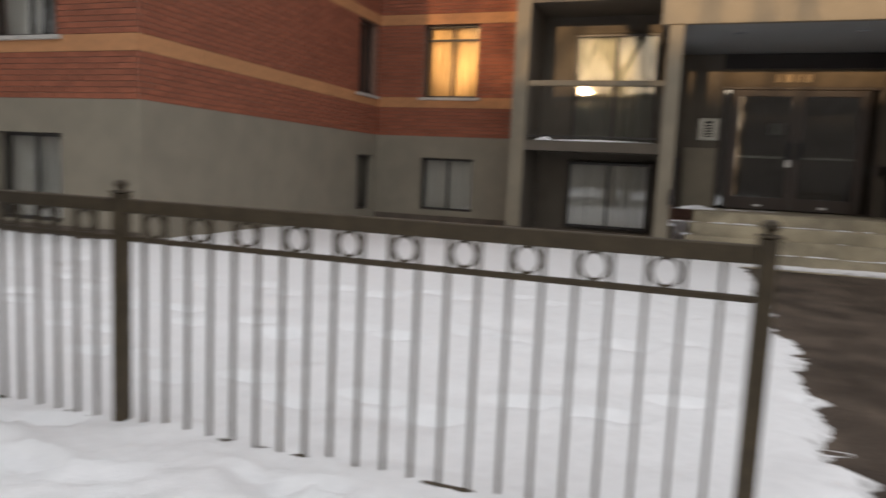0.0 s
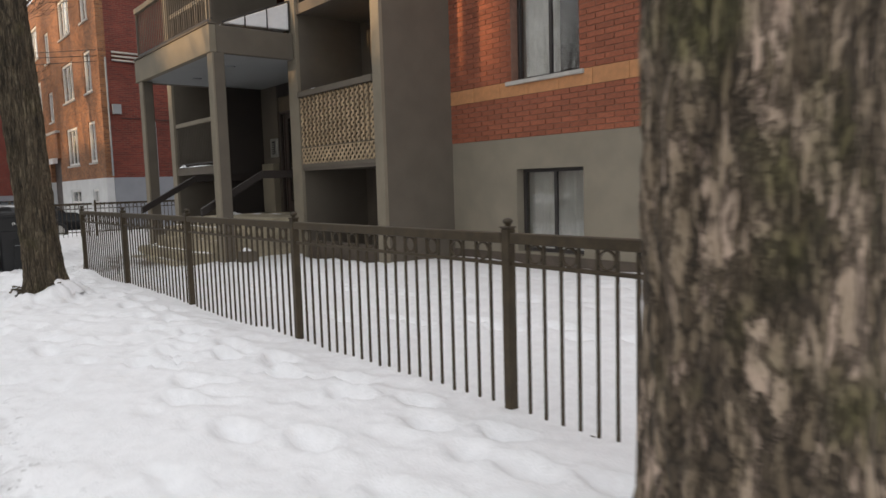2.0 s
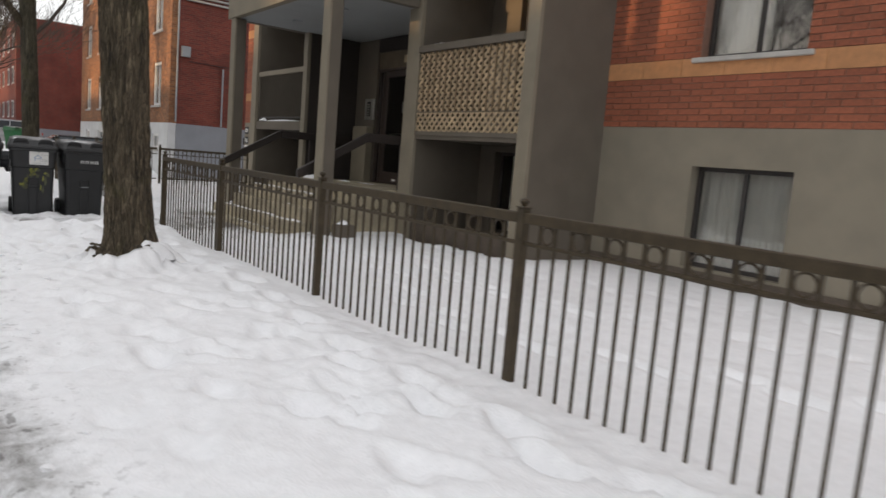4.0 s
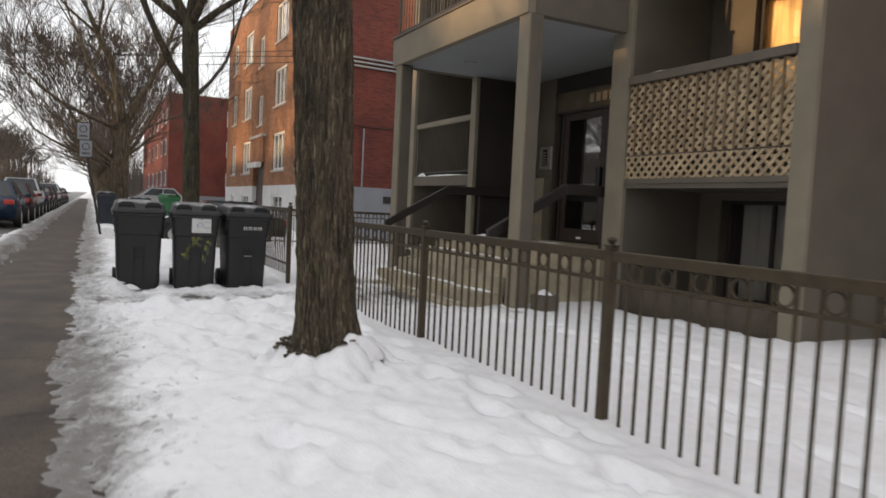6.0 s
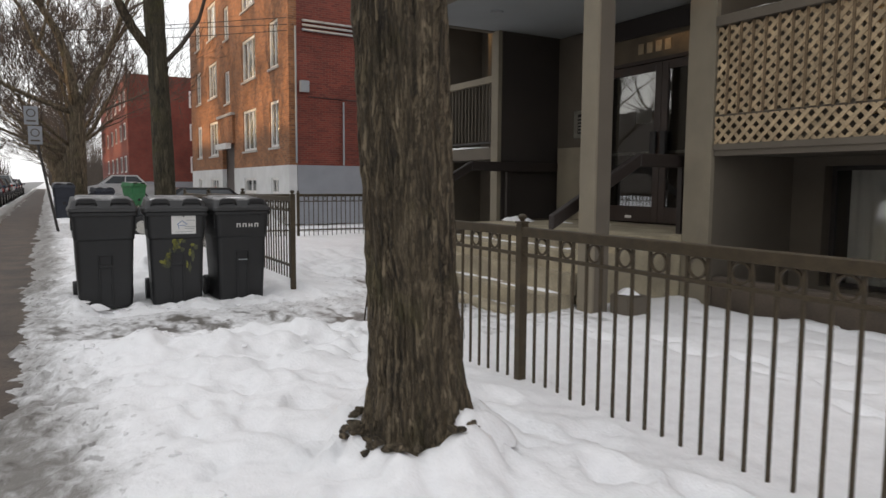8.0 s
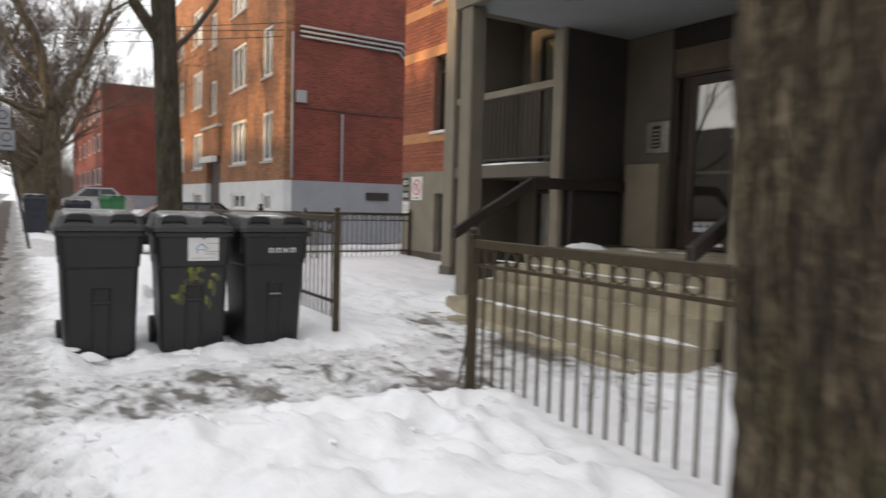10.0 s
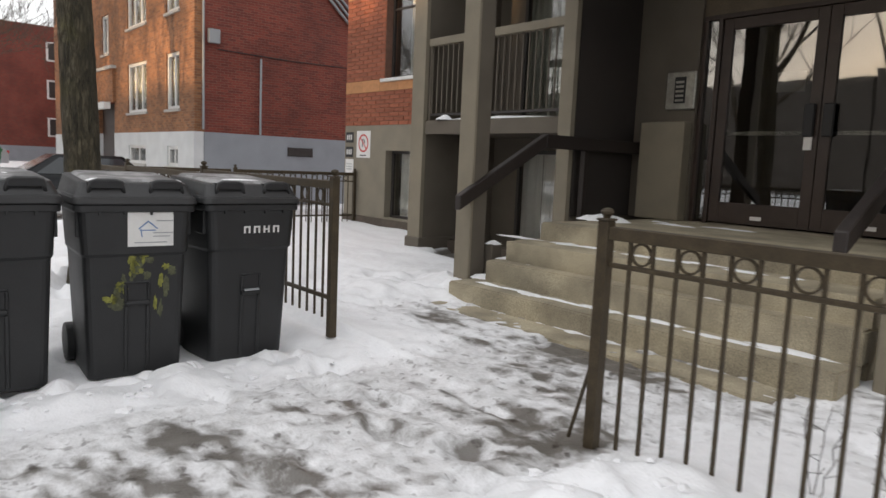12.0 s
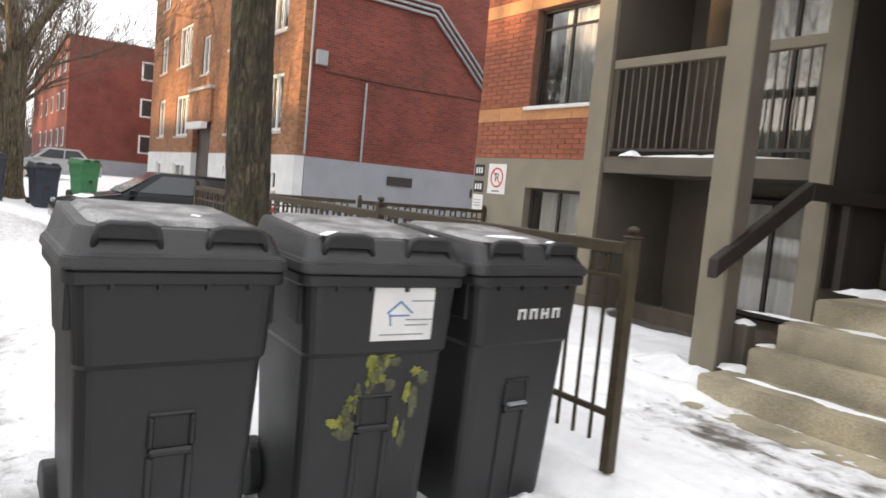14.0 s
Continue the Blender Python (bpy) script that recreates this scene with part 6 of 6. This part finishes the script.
# ---- cars ----
def car(paint, label, tall=1.0):
    """A saloon car at the origin, its front towards +x."""
    c = thing("car", label, "car", "parked cars")
    prof = [(2.22, 0.30), (2.25, 0.52), (2.15, 0.70), (1.45, 0.86), (0.95, 0.93), (-1.35, 0.96), (-2.05, 0.93), (-2.22, 0.72), (-2.20, 0.30)]
    bm = bmesh.new()
    rows = []
    for u, z in prof:
        w = 0.88 - 0.05 * max(0, (z - 0.6) / 0.35) - (0.12 if abs(u) > 2.1 else 0.0)
        rows.append([bm.verts.new((u, s * w, z * tall)) for s in (-1, -0.5, 0.5, 1)])
    for a, b in zip(rows, rows[1:]):
        for k in range(3):
            bm.faces.new((a[k], a[k + 1], b[k + 1], b[k]))
    bm.faces.new([r[0] for r in rows])
    bm.faces.new([r[3] for r in rows][::-1])
    for k in range(3):
        bm.faces.new((rows[-1][k], rows[-1][k + 1], rows[0][k + 1], rows[0][k]))
    part("body", bm, paint, c, bevel=0.03, seg=2, smooth=True)
    z0, z1 = 0.93 * tall, 1.43 * tall
    lo = [(1.10, 0.80), (-1.72, 0.80)]
    hi = [(0.28, 0.58), (-1.12, 0.58)]
    def cabin(g, m, nm, face):
        P = {"lf": Vector((1.10, -0.8, z0)), "lb": Vector((-1.72, -0.8, z0)), "hf": Vector((0.28, -0.58, z1)), "hb": Vector((-1.12, -0.58, z1))}
        Q = {k: Vector((v.x, -v.y, v.z)) for k, v in P.items()}
        pts = {"front": (P["lf"], Q["lf"], Q["hf"], P["hf"]), "rear": (Q["lb"], P["lb"], P["hb"], Q["hb"]), "near": (P["lb"], P["lf"], P["hf"], P["hb"]), "far": (Q["lf"], Q["lb"], Q["hb"], Q["hf"])}[face]
        mid = sum(pts, Vector()) / 4
        nrm = (pts[1] - pts[0]).cross(pts[3] - pts[0]).normalized()
        bm = bmesh.new()
        if face in ("near", "far"):
            x = -0.28
            quads = []
            a, b2, c2, d = pts
            for s0, s1 in ((0.10, 0.52), (0.55, 0.93)):
                quads.append([a.lerp(b2, s0).lerp(d.lerp(c2, s0), 0.12), a.lerp(b2, s1).lerp(d.lerp(c2, s1), 0.12), a.lerp(b2, s1).lerp(d.lerp(c2, s1), 0.86), a.lerp(b2, s0).lerp(d.lerp(c2, s0), 0.86)])
        else:
            quads = [[mid + (p - mid) * 0.88 for p in pts]]
        for q in quads:
            lo_, hi_ = [bm.verts.new(p + nrm * 0.002) for p in q], [bm.verts.new(p + nrm * 0.007) for p in q]
            bm.faces.new(hi_)
            for k in range(4):
                bm.faces.new((lo_[k], lo_[(k + 1) % 4], hi_[(k + 1) % 4], hi_[k]))
        part(nm, bm, CARGLASS, c, "dark glass")
    bm = bmesh.new()
    vs = [bm.verts.new(p) for p in ((1.10, -0.8, z0 - 0.03), (1.10, 0.8, z0 - 0.03), (-1.72, 0.8, z0 - 0.03), (-1.72, -0.8, z0 - 0.03), (0.28, -0.58, z1), (0.28, 0.58, z1), (-1.12, 0.58, z1), (-1.12, -0.58, z1))]
    for f in ((0, 1, 5, 4), (1, 2, 6, 5), (2, 3, 7, 6), (3, 0, 4, 7), (4, 5, 6, 7)):
        bm.faces.new([vs[k] for k in f])
    part("roof", bm, paint, c)
    for face, nm in (("front", "windscreen"), ("rear", "rear_window"), ("near", "side_window"), ("far", "side_window")):
        cabin(None, None, nm, face)
    for u in (1.38, -1.38):
        for s in (-1, 1):
            bm = bmesh.new()
            tube(bm, [(u, s * 0.90, 0.31), (u, s * 0.70, 0.31)], [0.31, 0.31], 22)
            w = part("wheel", bm, BLACK, c, bevel=0.02)
            bm = bmesh.new()
            tube(bm, [(u, s * 0.906, 0.31), (u, s * 0.88, 0.31)], [0.19, 0.19], 16)
            part("rim", bm, STEEL, w)
    for s in (-1, 1):
        part("tail_light", bx(-2.225, -2.10, s * 0.62 - 0.14, s * 0.62 + 0.14, 0.72 * tall, 0.86 * tall), REDPAINT, c, bevel=0.02)
        part("headlight", bx(2.06, 2.20, s * 0.60 - 0.15, s * 0.60 + 0.15, 0.60 * tall, 0.70 * tall), SOFFIT, c, bevel=0.02)
        part("mirror", bx(0.78, 0.92, s * 0.93 - 0.08, s * 0.93 + 0.08, 0.93 * tall, 1.05 * tall), paint, c, bevel=0.03)
    part("plate_bar", bx(-2.24, -2.222, -0.17, 0.17, 0.55 * tall, 0.66 * tall), WHITE, c, "pale plate")
    return c


CARGLASS = material("dark_car_glass", (0.03, 0.035, 0.04), 0.06, var=0.1, bump=0.0)


def paint(name, col):
    return material(name, col, 0.2, var=0.12, scale=2, bump=0.03, spec=0.3)


dark = car(paint("black_car_paint", (0.006, 0.007, 0.009)), "black parked car in a snowy driveway")
dark.matrix_basis = pose(-31.9, 3.56, -0.40, 0, 0, -90)
snow_patch("snow_patch", -31.7, 1.95, 0.41, 0.4, 0.25, 0.07, 33, "snow lying on the bonnet of a parked car")
blue = car(paint("blue_car_paint", (0.014, 0.03, 0.06)), "dark blue car parked along the street")
blue.matrix_basis = pose(-34.4, -2.98, -0.1, 0, 0, 180)
redc = car(paint("dark_red_car_paint", (0.05, 0.012, 0.015)), "dark red car parked along the street")
redc.matrix_basis = pose(-39.8, -2.95, -0.1, 0, 0, 180)
wht = car(paint("silver_car_paint", (0.48, 0.49, 0.50)), "tall silver car parked along the street", 1.18)
wht.matrix_basis = pose(-45.6, -2.98, -0.1, 0, 0, 180)
for k, x in enumerate((-51.5, -57.2, -63, -69, -75, -81, -87.5)):
    copy_thing((blue, redc, dark, wht)[k % 4], pose(x, -2.98, -0.1, 0, 0, 180))
copy_thing(wht, pose(-57.0, 3.6, -0.1, 0, 0, -90))
copy_thing(blue, pose(-16.0, -3.0, -0.1, 0, 0, 180))
copy_thing(redc, pose(-9.5, -3.0, -0.1, 0, 0, 180))

# trees across the street
for i, (tx, ty) in enumerate(((-46, -13.6), (-58, -13.4), (-70, -13.6), (-84, -13.5), (-100, -13.6), (-16, -13.6), (-5, -13.4), (-28, -13.5), (-22, -13.7), (-40, -13.6), (-34, -13.4), (-10.5, -13.5))):
    tr = thing("street_tree", "bare street tree across the street", "tree", "street trees", (tx, ty, 0))
    bark_trunk("trunk", tr, (tx, ty), 0.22, 0.06, 3.0, 0.85, BARK2, (0.0, 0.01), 40 + i, 14, 0.02, 24, 20)
    rng = random.Random(60 + i)
    limbs = []
    for d, l, rr in (((-0.5, -0.6, 0.9), 3.6, 0.12), ((0.5, 0.5, 1.0), 3.8, 0.13), ((-0.2, 0.7, 1.1), 3.8, 0.12), ((0.7, -0.4, 0.9), 3.4, 0.11), ((0, 0, 1), 3.6, 0.14)):
        grow((tx, ty, 2.6 + 0.3 * rng.random()), d, l * (1.2 if i > 4 else 1), rr, 4, rng, limbs, 0.6)
    crown(tr, limbs, least=0.012 if i > 4 else 0.022)
    if i == 4:
        plain_tree = tr
for k in range(8):
    copy_thing(plain_tree, pose(-112 - 11 * k, -13.5, 0, 0, 0, 63 * k))
# woods where the street ends
vs, fs = [], []
rng = random.Random(77)
for k in range(2600):
    x, y = rng.uniform(-330, -150), rng.choice((rng.uniform(-40, -12), rng.uniform(0.5, 14)))
    h, w = rng.uniform(5, 13), rng.uniform(0.04, 0.16)
    j = len(vs)
    lx, ly = rng.gauss(0, 0.8), rng.gauss(0, 1.2)
    vs += [(x, y - w, 0), (x, y + w, 0), (x - 2 * w, y, 0), (x + lx, y + ly, h)]
    fs += [(j, j + 1, j + 3), (j + 1, j + 2, j + 3), (j + 2, j, j + 3)]
tagged(raw("far_woods", vs, fs, TWIG), "bare grey trees far down the street", "trees", kind="stuff")

# overhead cables
for k, (z, dz) in enumerate(((6.75, 7.6), (6.55, 7.2), (7.0, 8.2))):
    bm = bmesh.new()
    a, b = Vector((NX1 + 0.02, NY + 0.2, z)), Vector((-48 - 3 * k, -13.4, dz))
    pts = [a.lerp(b, t / 10) - Vector((0, 0, 0.5 * math.sin(math.pi * t / 10))) for t in range(11)]
    tube(bm, pts, [0.014] * 11, 5)
    tagged(obj("overhead_cable", bm, BLACK), "thin black overhead service cable", "cable", "overhead cables")

# ---- loose snow, weeds ----
for i, x, y, rx, ry, h in ((1, -0.03, -0.22, 0.03, 0.045, 0.02), (1, -0.2, 0.27, 0.08, 0.015, 0.012), (2, -0.16, -0.02, 0.03, 0.12, 0.014), (2, -0.35, 0.27, 0.10, 0.012, 0.012), (2, -0.1, 0.2, 0.02, 0.05, 0.012), (0, -0.3, 0.1, 0.05, 0.02, 0.006)):
    p = row[i].matrix_basis @ Vector((x, y, 1.0))
    base = 1.019 if -0.13 < x else 1.022 + 0.035 * (-0.03 - x) / 0.6
    if abs(y) > 0.25:
        base -= 0.017
    snow_patch("snow_patch", p.x, p.y, base + bins[i][0][2], rx, ry, h, 7 * x + 3 * i, "bit of snow left on a bin lid")

rng = random.Random(31)
for k in range(15):
    y = 0.08 + 2.1 * (k + rng.random() * 0.6) / 15
    x = -17.70 + rng.uniform(-0.05, 0.10)
    snow_patch("snow_patch", x, y, snow_height(x, y) - 0.012, rng.uniform(0.06, 0.13), rng.uniform(0.07, 0.17), rng.uniform(0.03, 0.10), rng.random() * 60, "lump of shovelled snow at the foot of the bins")

vs, fs = [], []
rng = random.Random(99)


def clod(x, y, z, r):
    j = len(vs)
    n = 7
    vs.append((x, y, z + 0.6 * r * rng.uniform(0.7, 1.0)))
    for ring, (k, hz) in enumerate(((0.75, 0.55), (1.0, 0.0), (0.8, -0.5))):
        for q in range(n):
            a = 2 * math.pi * (q + 0.5 * ring) / n
            rr = r * k * rng.uniform(0.55, 1.35)
            vs.append((x + rr * math.cos(a), y + rr * math.sin(a), z + 0.6 * r * hz * rng.uniform(0.7, 1.2)))
    for q in range(n):
        fs.append((j, j + 1 + q, j + 1 + (q + 1) % n))
        for ring in range(2):
            a, b = j + 1 + ring * n, j + 1 + (ring + 1) * n
            fs.append((a + q, b + q, b + (q + 1) % n, a + (q + 1) % n))


for k in range(110):
    side = rng.random() * 0.7 if k % 5 else 0.9
    if side < 0.4:
        x, y = -14.95 - 0.1 * rng.random() + rng.gauss(0, 0.22), rng.uniform(0.0, 2.3)
        x -= 0.12 * y * 0
    elif side < 0.7:
        x, y = -17.35 + rng.gauss(0, 0.12), rng.uniform(-0.1, 2.5)
    elif side < 0.85:
        x, y = rng.uniform(-17.8, -15.2), rng.uniform(0.0, 4.0)
    else:
        x, y = rng.uniform(-14.5, -2), abs(rng.gauss(0.1, 0.35)) + 0.1
    clod(x, y, snow_height(x, y) + 0.004, rng.choice((0.010, 0.016, 0.026, 0.040)) * rng.uniform(0.6, 1.2))
tagged(raw("snow_clods", vs, fs, SNOW), "loose clods of shovelled snow beside the path", "snow", kind="stuff")

vs, fs = [], []
rng = random.Random(52)
for k in range(64):
    a = rng.uniform(-2.6, 1.0)
    d = 0.285 + abs(rng.gauss(0, 0.03))
    x, y = -12.42 + d * math.cos(a), 1.29 + d * math.sin(a)
    clod(x, y, snow_height(x, y) + rng.uniform(0.0, 0.03), rng.uniform(0.012, 0.036))
tagged(raw("bark_chips", vs, fs, BARK2), "dark chips of bark and root in snow at a tree foot", "bark", kind="stuff")
snow_patch("snow_patch", -12.20, 1.42, snow_height(-12.20, 1.42) - 0.01, 0.15, 0.20, 0.20, 61, "snow drifted against the foot of a tree")
snow_patch("snow_patch", -4.02, 1.82, snow_height(-4.02, 1.82) - 0.02, 0.22, 0.28, 0.20, 63, "snow drifted against the foot of a tree")

for k, (wx, wy) in enumerate(((-14.6, 2.62), (-14.35, 2.68))):
    wd = thing("dry_weed", "thin dry weed standing in snow by the fence", "weed", "dry weeds", (wx, wy, 0))
    rng = random.Random(200 + k)
    for q in range(3):
        bm = bmesh.new()
        p = Vector((wx + rng.gauss(0, 0.02), wy, -0.05))
        pts = [p]
        for s in range(6):
            pts.append(pts[-1] + Vector((rng.gauss(0.01 * (q - 1), 0.012), rng.gauss(0, 0.01), 0.06)))
        tube(bm, pts, [0.0022] * 7, 4)
        for s in range(2, 7):
            d = Vector((rng.gauss(0, 0.03), rng.gauss(0, 0.03), 0.02))
            tube(bm, [pts[s], pts[s] + d], [0.0015, 0.0015], 4)
        part("stem", bm, BROWN, wd)
bm = bmesh.new()
tube(bm, [(-15.56, 2.36, -0.05), (-15.47, 2.37, 0.30)], [0.009, 0.009], 6)
tagged(obj("iron_stake", bm, FENCE), "thin iron stake leaning on a fence post", "stake")
